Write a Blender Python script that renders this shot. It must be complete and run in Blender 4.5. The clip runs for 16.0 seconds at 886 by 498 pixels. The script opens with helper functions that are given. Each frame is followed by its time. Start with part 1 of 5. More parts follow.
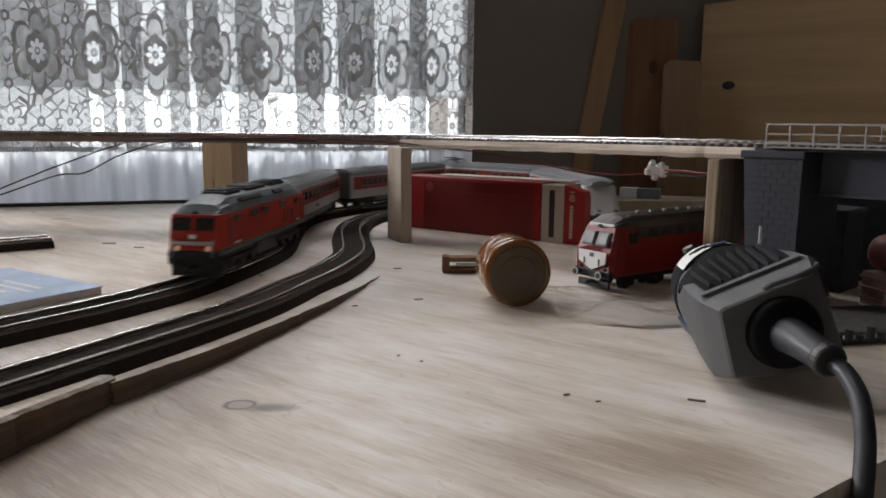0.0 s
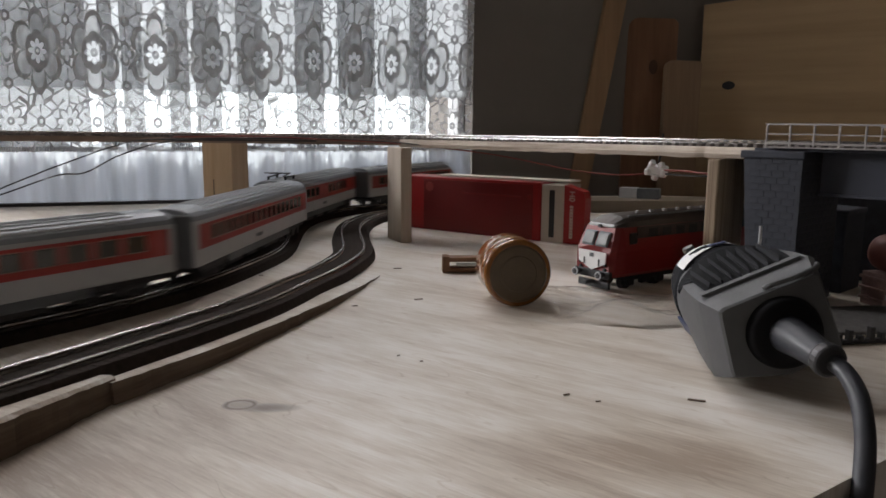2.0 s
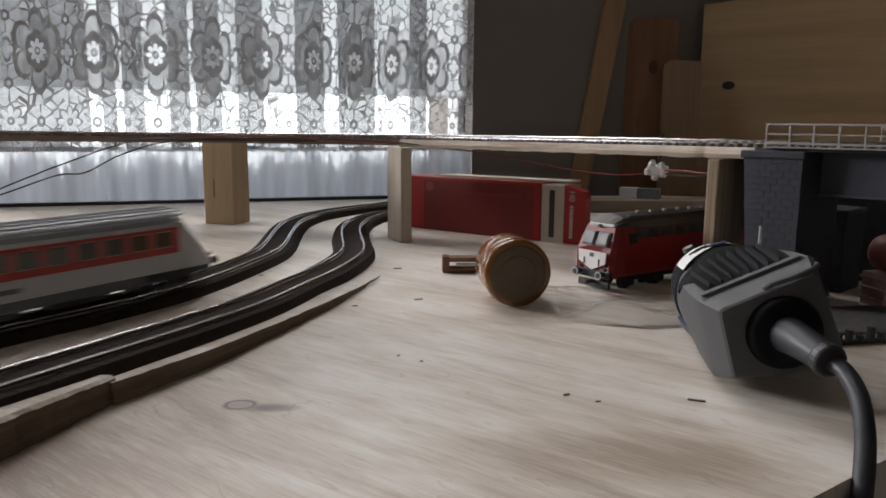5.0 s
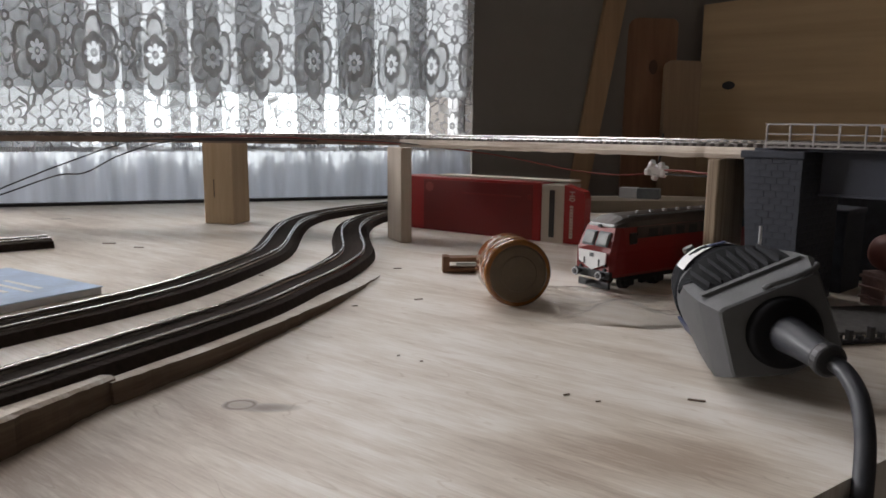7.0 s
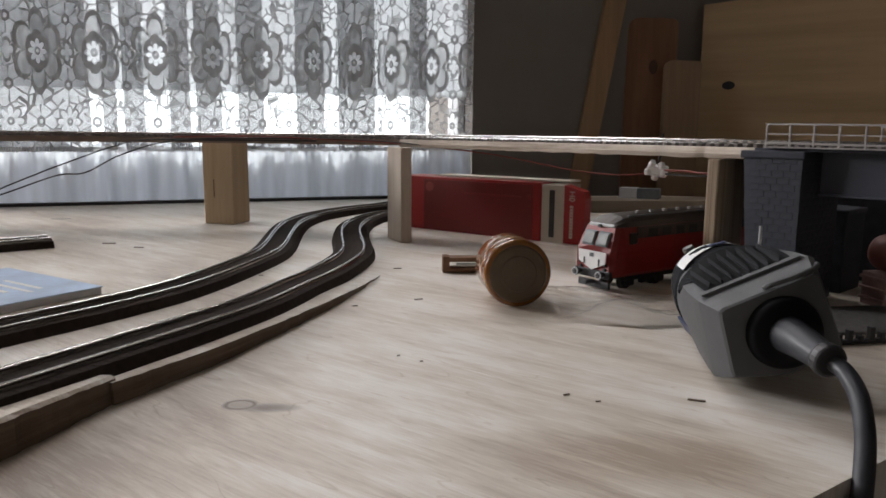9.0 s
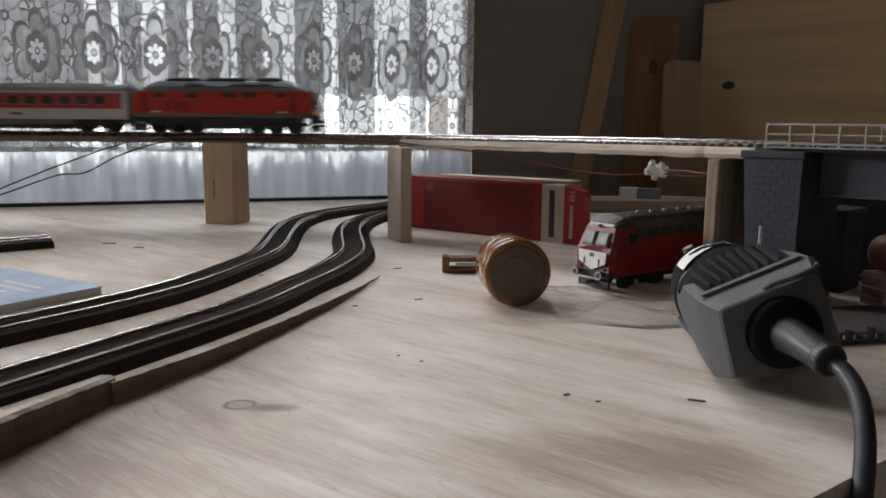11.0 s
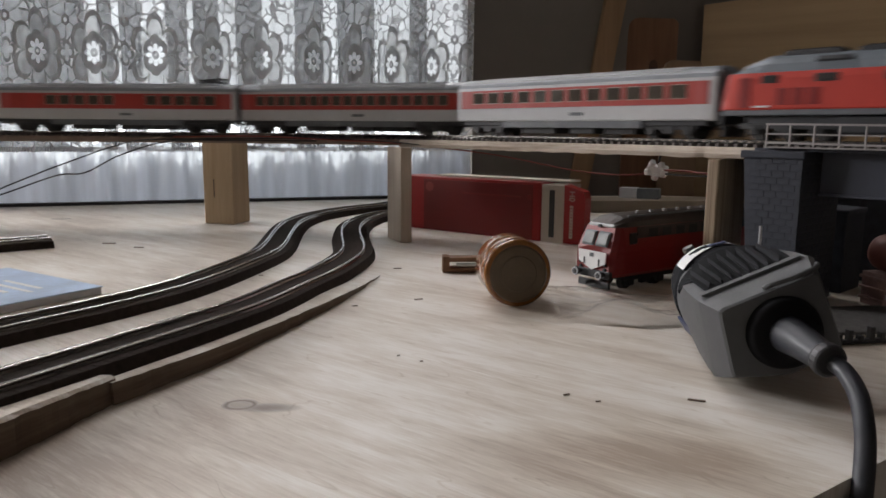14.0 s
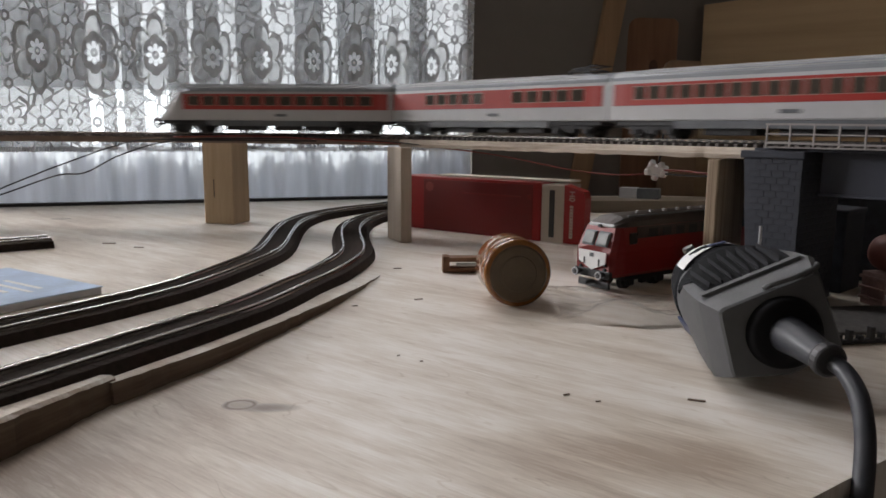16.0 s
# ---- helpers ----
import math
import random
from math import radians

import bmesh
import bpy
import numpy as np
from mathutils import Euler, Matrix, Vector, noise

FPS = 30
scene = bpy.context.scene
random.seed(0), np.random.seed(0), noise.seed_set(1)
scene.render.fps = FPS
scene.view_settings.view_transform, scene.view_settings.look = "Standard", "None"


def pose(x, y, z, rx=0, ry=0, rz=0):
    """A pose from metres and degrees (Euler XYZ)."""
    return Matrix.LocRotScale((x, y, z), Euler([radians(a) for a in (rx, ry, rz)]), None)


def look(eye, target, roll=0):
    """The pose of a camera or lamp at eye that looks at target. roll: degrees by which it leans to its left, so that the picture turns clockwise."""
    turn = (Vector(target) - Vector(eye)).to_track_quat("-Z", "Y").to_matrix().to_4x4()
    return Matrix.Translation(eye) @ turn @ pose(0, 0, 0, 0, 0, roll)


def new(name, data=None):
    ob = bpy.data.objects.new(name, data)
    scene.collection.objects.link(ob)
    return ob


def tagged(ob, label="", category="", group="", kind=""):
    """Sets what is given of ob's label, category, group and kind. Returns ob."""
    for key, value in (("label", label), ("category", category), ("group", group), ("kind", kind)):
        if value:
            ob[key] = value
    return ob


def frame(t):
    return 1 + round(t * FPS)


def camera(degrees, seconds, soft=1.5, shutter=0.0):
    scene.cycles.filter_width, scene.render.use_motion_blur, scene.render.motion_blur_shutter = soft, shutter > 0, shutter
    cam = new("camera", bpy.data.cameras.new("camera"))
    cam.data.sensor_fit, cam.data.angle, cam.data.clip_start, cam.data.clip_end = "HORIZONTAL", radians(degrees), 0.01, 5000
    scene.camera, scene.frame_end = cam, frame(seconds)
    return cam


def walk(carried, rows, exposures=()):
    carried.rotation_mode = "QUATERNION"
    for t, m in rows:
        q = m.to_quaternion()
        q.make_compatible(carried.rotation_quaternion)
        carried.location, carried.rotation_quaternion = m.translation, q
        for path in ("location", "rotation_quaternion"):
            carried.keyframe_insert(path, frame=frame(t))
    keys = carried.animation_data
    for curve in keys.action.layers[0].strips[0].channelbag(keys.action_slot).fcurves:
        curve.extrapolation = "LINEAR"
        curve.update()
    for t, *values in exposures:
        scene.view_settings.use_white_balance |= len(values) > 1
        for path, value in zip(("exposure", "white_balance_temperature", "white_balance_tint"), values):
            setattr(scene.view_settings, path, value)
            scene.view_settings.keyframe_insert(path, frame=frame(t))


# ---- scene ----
cam = camera(62.2, 16.0, soft=1.65, shutter=0.9)
EYE = Vector((0.0, 0.0, 0.100))
CAM_POSE = look(EYE, (0.0, 1.0, 0.100 - 0.1623), 0.5)
walk(cam, [(0.0, CAM_POSE), (16.0, CAM_POSE)], exposures=[(0.0, 0.0), (16.0, 0.0)])

# ---- world and lights ----
world = bpy.data.worlds.new("overcast")
scene.world = world
world.use_nodes = True
_wn = world.node_tree
_sky = _wn.nodes.new("ShaderNodeTexSky")
_sky.sky_type = "NISHITA"
_sky.sun_disc = False
_sky.sun_elevation, _sky.sun_rotation = radians(40), radians(-20)
_wn.links.new(_sky.outputs[0], _wn.nodes["Background"].inputs[0])
_wn.nodes["Background"].inputs[1].default_value = 0.05

WALL_A = math.atan2(0.327, 0.945)          # the window wall runs away to the right
WALL_O = Vector((-0.111, 1.10, 0.0))
WALL_M = Matrix.Translation(WALL_O) @ Matrix.Rotation(WALL_A, 4, "Z")   # x along the wall, -y into the room


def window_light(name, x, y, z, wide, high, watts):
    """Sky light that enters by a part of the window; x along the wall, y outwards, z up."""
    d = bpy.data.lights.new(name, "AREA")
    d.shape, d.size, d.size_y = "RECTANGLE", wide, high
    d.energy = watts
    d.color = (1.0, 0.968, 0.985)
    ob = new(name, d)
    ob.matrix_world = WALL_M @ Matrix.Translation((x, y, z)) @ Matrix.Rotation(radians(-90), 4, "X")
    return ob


window_light("window_light_bare", -2.10, 1.05, 0.76, 1.10, 0.56, 94.0)      # the part with no curtain
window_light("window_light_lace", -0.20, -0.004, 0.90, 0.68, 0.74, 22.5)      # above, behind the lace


# ---- materials ----
def nodes_of(name):
    m = bpy.data.materials.new(name)
    m.use_nodes = True
    t = m.node_tree
    return m, t, t.nodes["Principled BSDF"]


def math_node(t, op, a, b=None):
    n = t.nodes.new("ShaderNodeMath")
    n.operation = op
    for i, v in enumerate((a, b)):
        if v is None:
            continue
        if isinstance(v, (int, float)):
            n.inputs[i].default_value = v
        else:
            t.links.new(v, n.inputs[i])
    return n.outputs[0]


def ramp(t, fac, stops):
    r = t.nodes.new("ShaderNodeValToRGB")
    e = r.color_ramp.elements
    while len(e) < len(stops):
        e.new(0.5)
    for q, (p, c) in zip(e, stops):
        q.position, q.color = p, (*c, 1)
    t.links.new(fac, r.inputs[0])
    return r.outputs[0]


def coords(t, scale=(1, 1, 1), rot=(0, 0, 0), kind="Object"):
    c = t.nodes.new("ShaderNodeTexCoord")
    m = t.nodes.new("ShaderNodeMapping")
    m.inputs["Rotation"].default_value = rot
    t.links.new(c.outputs[kind], m.inputs[0])
    s = t.nodes.new("ShaderNodeMapping")
    s.inputs["Scale"].default_value = scale
    t.links.new(m.outputs[0], s.inputs[0])
    return s.outputs[0]


def noise_tex(t, vec, scale, detail=4, rough=0.55, dist=0.0):
    n = t.nodes.new("ShaderNodeTexNoise")
    n.inputs["Scale"].default_value, n.inputs["Detail"].default_value = scale, detail
    n.inputs["Roughness"].default_value, n.inputs["Distortion"].default_value = rough, dist
    t.links.new(vec, n.inputs["Vector"])
    return n.outputs["Fac"]


def bump(t, b, height, strength, distance):
    n = t.nodes.new("ShaderNodeBump")
    n.inputs["Strength"].default_value, n.inputs["Distance"].default_value = strength, distance
    t.links.new(height, n.inputs["Height"])
    t.links.new(n.outputs[0], b.inputs["Normal"])


def plain(name, col, rough=0.5, metal=0.0, vary=0.12, scale=60, relief=0.0, coat=0.0):
    """A painted or moulded surface with slight dirt at two scales."""
    m, t, b = nodes_of(name)
    v = coords(t)
    n1, n2 = noise_tex(t, v, scale, 5), noise_tex(t, v, scale * 7, 3)
    f = math_node(t, "ADD", math_node(t, "MULTIPLY", n1, 0.65), math_node(t, "MULTIPLY", n2, 0.35))
    lo, hi = [max(0, c * (1 - vary)) for c in col], [min(1, c * (1 + vary)) for c in col]
    t.links.new(ramp(t, f, [(0.3, lo), (0.7, hi)]), b.inputs["Base Color"])
    t.links.new(math_node(t, "ADD", math_node(t, "MULTIPLY", n2, 0.2), rough - 0.1), b.inputs["Roughness"])
    b.inputs["Metallic"].default_value = metal
    b.inputs["Coat Weight"].default_value = coat
    if rough > 0.85:
        b.inputs["Specular IOR Level"].default_value = 0.15
    if relief:
        bump(t, b, n2, 0.4, relief)
    return m


def wood(name, dark, light, grain=(3, 60, 60), rot=(0, 0, 0), rough=0.5, relief=0.0003, knots=False, stain=None):
    """Timber with long grain, fine pores, patches of tone and, if wanted, stains."""
    m, t, b = nodes_of(name)
    v = coords(t, grain, rot)
    fine = noise_tex(t, coords(t, tuple(4 * g for g in grain), rot), 1.0, 4, 0.6)
    broad = noise_tex(t, v, 1.0, 5, 0.6, 0.6)
    patch = noise_tex(t, coords(t, (4, 6, 6), rot), 1.0, 3)
    f = math_node(t, "ADD", math_node(t, "MULTIPLY", broad, 0.55), math_node(t, "ADD", math_node(t, "MULTIPLY", fine, 0.25), math_node(t, "MULTIPLY", patch, 0.2)))
    mid = tuple((a + c) / 2 for a, c in zip(dark, light))
    col = ramp(t, f, [(0.34, dark), (0.48, mid), (0.62, light)])
    if knots:
        vo = t.nodes.new("ShaderNodeTexVoronoi")
        vo.inputs["Scale"].default_value = 1.0
        t.links.new(coords(t, (4.0, 7.0, 7.0), rot), vo.inputs["Vector"])
        k = ramp(t, vo.outputs["Distance"], [(0.02, (0.25, 0.2, 0.16)), (0.055, (1, 1, 1))])
        mx = t.nodes.new("ShaderNodeMix")
        mx.data_type, mx.blend_type = "RGBA", "MULTIPLY"
        mx.inputs["Factor"].default_value = 0.7
        t.links.new(col, mx.inputs[6])
        t.links.new(k, mx.inputs[7])
        col = mx.outputs[2]
    t.links.new(col, b.inputs["Base Color"])
    t.links.new(math_node(t, "ADD", math_node(t, "MULTIPLY", fine, 0.25), rough - 0.12), b.inputs["Roughness"])
    bump(t, b, f, 0.5, relief)
    return m


def table_ply(name):
    """Sanded plywood: broad veneer figure, fine pores, a seam between veneers, tan patches, one of them with painted
    shade, one big knot.
    """
    m, t, b = nodes_of(name)
    M = lambda op, a, q=None: math_node(t, op, a, q)
    rot = (0, 0, radians(38))
    figure = noise_tex(t, coords(t, (7, 48, 1), rot), 1.0, 6, 0.68, 0.9)
    pores = noise_tex(t, coords(t, (70, 900, 1), rot), 1.0, 3, 0.7)
    patch = noise_tex(t, coords(t, (8, 15, 1), rot), 1.0, 4, 0.6)
    streak = noise_tex(t, coords(t, (22, 190, 1), (0, 0, radians(35))), 1.0, 5, 0.7)
    line = noise_tex(t, coords(t, (9, 60, 1), (0, 0, radians(40))), 1.0, 2, 0.5, 0.4)
    fleck = noise_tex(t, coords(t, (120, 260, 1), rot), 1.0, 2, 0.5)
    sep = t.nodes.new("ShaderNodeSeparateXYZ")
    t.links.new(coords(t), sep.inputs[0])
    X, Y = sep.outputs[0], sep.outputs[1]
    # seam: one side of a wavy slanting line is tanner
    wav = M("MULTIPLY", M("SUBTRACT", patch, 0.5), 0.05)
    side = M("ADD", M("ADD", M("MULTIPLY", X, -0.83), M("MULTIPLY", M("SUBTRACT", Y, 0.335), -0.56)), wav)
    tan = M("MINIMUM", 1.0, M("MAXIMUM", 0.0, M("MULTIPLY", M("ADD", side, 0.03), 18.0)))
    f = M("ADD", M("MULTIPLY", figure, 0.40), M("ADD", M("MULTIPLY", streak, 0.18), M("ADD", M("MULTIPLY", patch, 0.47), M("MULTIPLY", pores, 0.20))))
    spot = lambda px, py, rx, ry: M("MAXIMUM", 0.0, M("SUBTRACT", 1.0, M("ADD", M("POWER", M("ABSOLUTE", M("DIVIDE", M("SUBTRACT", X, px), rx)), 2.0), M("POWER", M("ABSOLUTE", M("DIVIDE", M("SUBTRACT", Y, py), ry)), 2.0))))
    # thin dark hairlines along the grain and scattered flecks
    hair = M("MAXIMUM", 0.0, M("SUBTRACT", 1.0, M("DIVIDE", M("ABSOLUTE", M("SUBTRACT", line, 0.52)), 0.006)))
    dots = M("MAXIMUM", 0.0, M("MULTIPLY", M("SUBTRACT", fleck, 0.74), 6.0))
    f = M("SUBTRACT", M("SUBTRACT", f, 0.085), M("MULTIPLY", tan, 0.045))
    f = M("SUBTRACT", f, M("MULTIPLY", spot(0.050, 0.215, 0.075, 0.022), 0.10))
    # brown patch by the ramp board, with the board's shadow painted into it
    f = M("SUBTRACT", f, M("MULTIPLY", spot(-0.112, 0.212, 0.055, 0.040), 0.11))
    f = M("SUBTRACT", f, M("ADD", M("MULTIPLY", hair, 0.07), M("MULTIPLY", dots, 0.12)))
    f = M("ADD", 0.49, M("MULTIPLY", M("SUBTRACT", f, 0.49), 0.95))
    col = ramp(t, f, [(0.37, (0.45, 0.365, 0.285)), (0.49, (0.67, 0.595, 0.50)), (0.59, (0.83, 0.785, 0.715))])
    # knots: dark rings round a paler heart, with a smudge beside them
    mask = M("MULTIPLY", spot(-0.0630, 0.2535, 0.0130, 0.0050), 0.85)
    for kx, ky, kr in ((-0.0738, 0.2562, 0.0066), (0.330, 0.70, 0.012), (-0.42, 0.80, 0.011)):
        dx, dy = M("SUBTRACT", X, kx), M("MULTIPLY", M("SUBTRACT", Y, ky), 1.25)
        r = M("DIVIDE", M("SQRT", M("ADD", M("MULTIPLY", dx, dx), M("MULTIPLY", dy, dy))), kr)
        r = M("ADD", r, M("MULTIPLY", M("SUBTRACT", streak, 0.5), 0.5))
        k = M("MAXIMUM", 0.0, M("SUBTRACT", 1.0, M("DIVIDE", M("ABSOLUTE", M("SUBTRACT", r, 0.80)), 0.28)))
        core_ = M("MULTIPLY", M("MINIMUM", 1.0, M("MAXIMUM", 0.0, M("MULTIPLY", M("SUBTRACT", 0.85, r), 3.0))), 0.42)
        mask = M("MAXIMUM", mask, M("MAXIMUM", k, core_))
    mx = t.nodes.new("ShaderNodeMix")
    mx.data_type = "RGBA"
    t.links.new(M("MULTIPLY", mask, 0.9), mx.inputs[0])
    t.links.new(col, mx.inputs[6])
    mx.inputs[7].default_value = (0.10, 0.060, 0.035, 1)
    t.links.new(mx.outputs[2], b.inputs["Base Color"])
    t.links.new(M("ADD", 0.30, M("MULTIPLY", patch, 0.3)), b.inputs["Roughness"])
    bump(t, b, M("ADD", pores, streak), 0.35, 0.00025)
    return m


def emit(name, col, strength):
    m, t, b = nodes_of(name)
    b.inputs["Base Color"].default_value = (*col, 1)
    b.inputs["Emission Color"].default_value = (*col, 1)
    b.inputs["Emission Strength"].default_value = strength
    return m


def glass(name, col=(1, 1, 1), rough=0.05, weight=1.0):
    m, t, b = nodes_of(name)
    b.inputs["Base Color"].default_value = (*col, 1)
    b.inputs["Roughness"].default_value = rough
    b.inputs["Transmission Weight"].default_value = weight
    b.inputs["IOR"].default_value = 1.45
    return m


def clear_film(name, gloss=0.12, tint=(0.92, 0.92, 0.90), ior=1.5, rough=0.12):
    """Thin clear plastic: mostly see-through, with a sharp sheen."""
    m, t, b = nodes_of(name)
    tr = t.nodes.new("ShaderNodeBsdfTransparent")
    tr.inputs[0].default_value = (*tint, 1)
    gl = t.nodes.new("ShaderNodeBsdfGlossy")
    gl.inputs["Roughness"].default_value = rough
    fr = t.nodes.new("ShaderNodeFresnel")
    fr.inputs[0].default_value = ior
    mx = t.nodes.new("ShaderNodeMixShader")
    t.links.new(math_node(t, "ADD", fr.outputs[0], gloss), mx.inputs[0])
    t.links.new(tr.outputs[0], mx.inputs[1])
    t.links.new(gl.outputs[0], mx.inputs[2])
    t.links.new(mx.outputs[0], t.nodes["Material Output"].inputs[0])
    return m


def cloth_sheet(name, col, through_amount, open_amount=0.0, streaks=False):
    """Thin sheet that lets some daylight through; open_amount: open weave; streaks: bright upright streaks of light,
    stronger towards the top, put into the openness.
    """
    m, t, b = nodes_of(name)
    di, tl, tr = (t.nodes.new("ShaderNodeBsdf" + k) for k in ("Diffuse", "Translucent", "Transparent"))
    mx, my = t.nodes.new("ShaderNodeMixShader"), t.nodes.new("ShaderNodeMixShader")
    n = noise_tex(t, coords(t, (60, 60, 4)), 1.0, 4)
    c = ramp(t, n, [(0.3, tuple(0.78 * k for k in col)), (0.7, col)])
    t.links.new(c, di.inputs[0])
    t.links.new(c, tl.inputs[0])
    mx.inputs[0].default_value = through_amount
    t.links.new(di.outputs[0], mx.inputs[1])
    t.links.new(tl.outputs[0], mx.inputs[2])
    my.inputs[0].default_value = open_amount
    if streaks:
        sep = t.nodes.new("ShaderNodeSeparateXYZ")
        t.links.new(coords(t), sep.inputs[0])
        # light streaks drawn by varying how open the cloth is, fading downwards
        fold = noise_tex(t, coords(t, (55, 0, 9)), 1.0, 3, 0.6)
        fine = noise_tex(t, coords(t, (230, 0, 14)), 1.0, 2, 0.5)
        f = math_node(t, "ADD", math_node(t, "MULTIPLY", fold, 0.75), math_node(t, "MULTIPLY", fine, 0.35))
        f = math_node(t, "ADD", f, math_node(t, "MULTIPLY", math_node(t, "SUBTRACT", sep.outputs[2], 0.045), 9.0))
        t.links.new(ramp(t, f, [(0.50, (0.01, 0.01, 0.01)), (0.62, (0.06, 0.06, 0.06)), (0.74, (0.26, 0.26, 0.26))]), my.inputs[0])
    t.links.new(mx.outputs[0], my.inputs[1])
    t.links.new(tr.outputs[0], my.inputs[2])
    t.links.new(my.outputs[0], t.nodes["Material Output"].inputs[0])
    return m


M_PLY = table_ply("plywood_top")
M_PLY_EDGE = wood("plywood_edge", (0.075, 0.048, 0.032), (0.20, 0.145, 0.10), (12, 12, 260), (0, 0, 0), 0.8, 0.0006)
M_PINE = wood("pine", (0.44, 0.31, 0.18), (0.60, 0.47, 0.31), (70, 70, 5), (0, 0, 0), 0.55, 0.0002)
M_PINE_GREY = wood("greyed_pine", (0.36, 0.29, 0.22), (0.52, 0.45, 0.37), (70, 70, 5), (0, 0, 0), 0.6, 0.0002)
M_PINE_DARK = wood("aged_pine", (0.15, 0.065, 0.028), (0.25, 0.125, 0.062), (40, 40, 2.5), (0, 0, 0), 0.6, 0.0003)
M_PINE_BEAM = wood("beam_pine", (0.27, 0.165, 0.085), (0.42, 0.27, 0.15), (40, 40, 3), (0, 0, 0), 0.6, 0.0003)
M_SHEET = wood("pine_sheet", (0.29, 0.19, 0.095), (0.43, 0.30, 0.16), (1.5, 1.5, 22), (0, 0, 0), 0.55, 0.0002)
M_DECK = wood("deck_ply", (0.30, 0.23, 0.17), (0.66, 0.59, 0.50), (14, 14, 220), (0, 0, 0), 0.75, 0.0006)
M_LAYER = wood("layered_ply", (0.16, 0.10, 0.06), (0.50, 0.40, 0.28), (620, 620, 5), (0, 0, 0), 0.7, 0.0004)
M_DECK_DARK = wood("stained_ply", (0.12, 0.085, 0.065), (0.30, 0.22, 0.17), (14, 14, 220), (0, 0, 0), 0.75, 0.0006)
M_BED = plain("track_bed", (0.034, 0.025, 0.020), 0.92, 0, 0.35, 300, 0.0004)
M_SLEEPER = plain("sleeper_brown", (0.040, 0.030, 0.024), 0.88, 0, 0.3, 300, 0.0002)
M_SLEEPER_GREY = plain("sleeper_grey", (0.16, 0.14, 0.13), 0.6, 0, 0.2, 300, 0.0002)
M_RAIL = plain("rail_steel", (0.74, 0.72, 0.70), 0.20, 1.0, 0.2, 200)
M_WALL = plain("painted_wall", (0.24, 0.218, 0.197), 0.9, 0, 0.06, 6, 0.0006)
M_CEIL = plain("ceiling_paint", (0.19, 0.165, 0.14), 0.9, 0, 0.04, 5)
M_FLOOR = wood("floor_boards", (0.05, 0.032, 0.02), (0.09, 0.06, 0.04), (2, 20, 20))
M_WHITE = plain("white_paint", (0.78, 0.78, 0.77), 0.45, 0, 0.05, 20)
M_RED = plain("loco_red", (0.45, 0.028, 0.013), 0.60, 0, 0.10, 90)
M_RED_DARK = plain("loco_red_deep", (0.21, 0.010, 0.008), 0.40, 0, 0.10, 90)
M_STRIPE = plain("coach_red", (0.36, 0.027, 0.018), 0.42, 0, 0.12, 90)
M_LIGHTGREY = plain("coach_grey_white", (0.50, 0.505, 0.515), 0.42, 0, 0.07, 90)
M_ROOF = plain("roof_grey", (0.13, 0.15, 0.17), 0.45, 0, 0.15, 80)
M_ROOF_COACH = plain("coach_roof_grey", (0.24, 0.26, 0.28), 0.40, 0, 0.12, 80)
M_UNDER = plain("underframe_black", (0.022, 0.022, 0.024), 0.55, 0, 0.3, 150, 0.0002)
M_SKIRT = plain("skirt_grey", (0.12, 0.13, 0.14), 0.5, 0, 0.2, 120)
M_GLASS_DARK = plain("dark_window", (0.03, 0.028, 0.026), 0.30, 0, 0.2, 60)
M_WHEEL = plain("wheel_steel", (0.35, 0.34, 0.33), 0.3, 1.0, 0.15, 150)
M_WHEEL_DARK = plain("wheel_dark_steel", (0.060, 0.056, 0.054), 0.5, 0.6, 0.2, 150)
M_BLACK = plain("black_plastic", (0.018, 0.018, 0.020), 0.4, 0, 0.2, 80)
M_CARDWINDOW = plain("box_dark_red", (0.165, 0.007, 0.006), 0.38, 0, 0.06, 30, 0, 0.05)
M_CARDRED = plain("box_red", (0.30, 0.006, 0.006), 0.40, 0, 0.08, 30, 0, 0.05)
M_CARDWHITE = plain("box_cream", (0.55, 0.50, 0.43), 0.6, 0, 0.08, 50)
M_STONE = plain("grey_stone", (0.027, 0.031, 0.043), 0.70, 0, 0.45, 160, 0.0008)
M_GIRDER = plain("girder_slate", (0.038, 0.042, 0.058), 0.5, 0, 0.12, 70)
M_RAILING = plain("railing_grey", (0.30, 0.28, 0.27), 0.5, 0, 0.1, 100)
M_TOOL_DARK = plain("tool_dark_grey", (0.010, 0.011, 0.013), 0.88, 0, 0.12, 120, 0.0002)
M_TOOL_GREY = plain("tool_mid_grey", (0.072, 0.074, 0.077), 0.55, 0, 0.10, 120, 0.0001)
M_TOOL_RIB = plain("tool_rib_grey", (0.024, 0.025, 0.028), 0.88, 0, 0.12, 120)
M_BLACK_MATT = plain("matt_black_rubber", (0.008, 0.008, 0.009), 0.9, 0, 0.1, 80)
M_RUBBER = plain("rubber_grey", (0.022, 0.024, 0.030), 0.5, 0, 0.1, 80)
M_BLUE = plain("tool_blue", (0.010, 0.020, 0.075), 0.4, 0, 0.1, 80)
M_LID = plain("jar_lid_brown", (0.095, 0.062, 0.030), 0.35, 0, 0.18, 120, 0.0002)
M_AMBER = plain("amber_plastic", (0.20, 0.075, 0.015), 0.18, 0, 0.2, 40, 0, 0.5)
M_PAPER = plain("paper_pages", (0.66, 0.66, 0.66), 0.8, 0, 0.06, 200)
M_PAPER_BLUE = plain("blue_cover", (0.45, 0.56, 0.72), 0.4, 0, 0.25, 40)
M_PAPER_RED = plain("red_cover", (0.45, 0.05, 0.04), 0.4, 0, 0.1, 40)
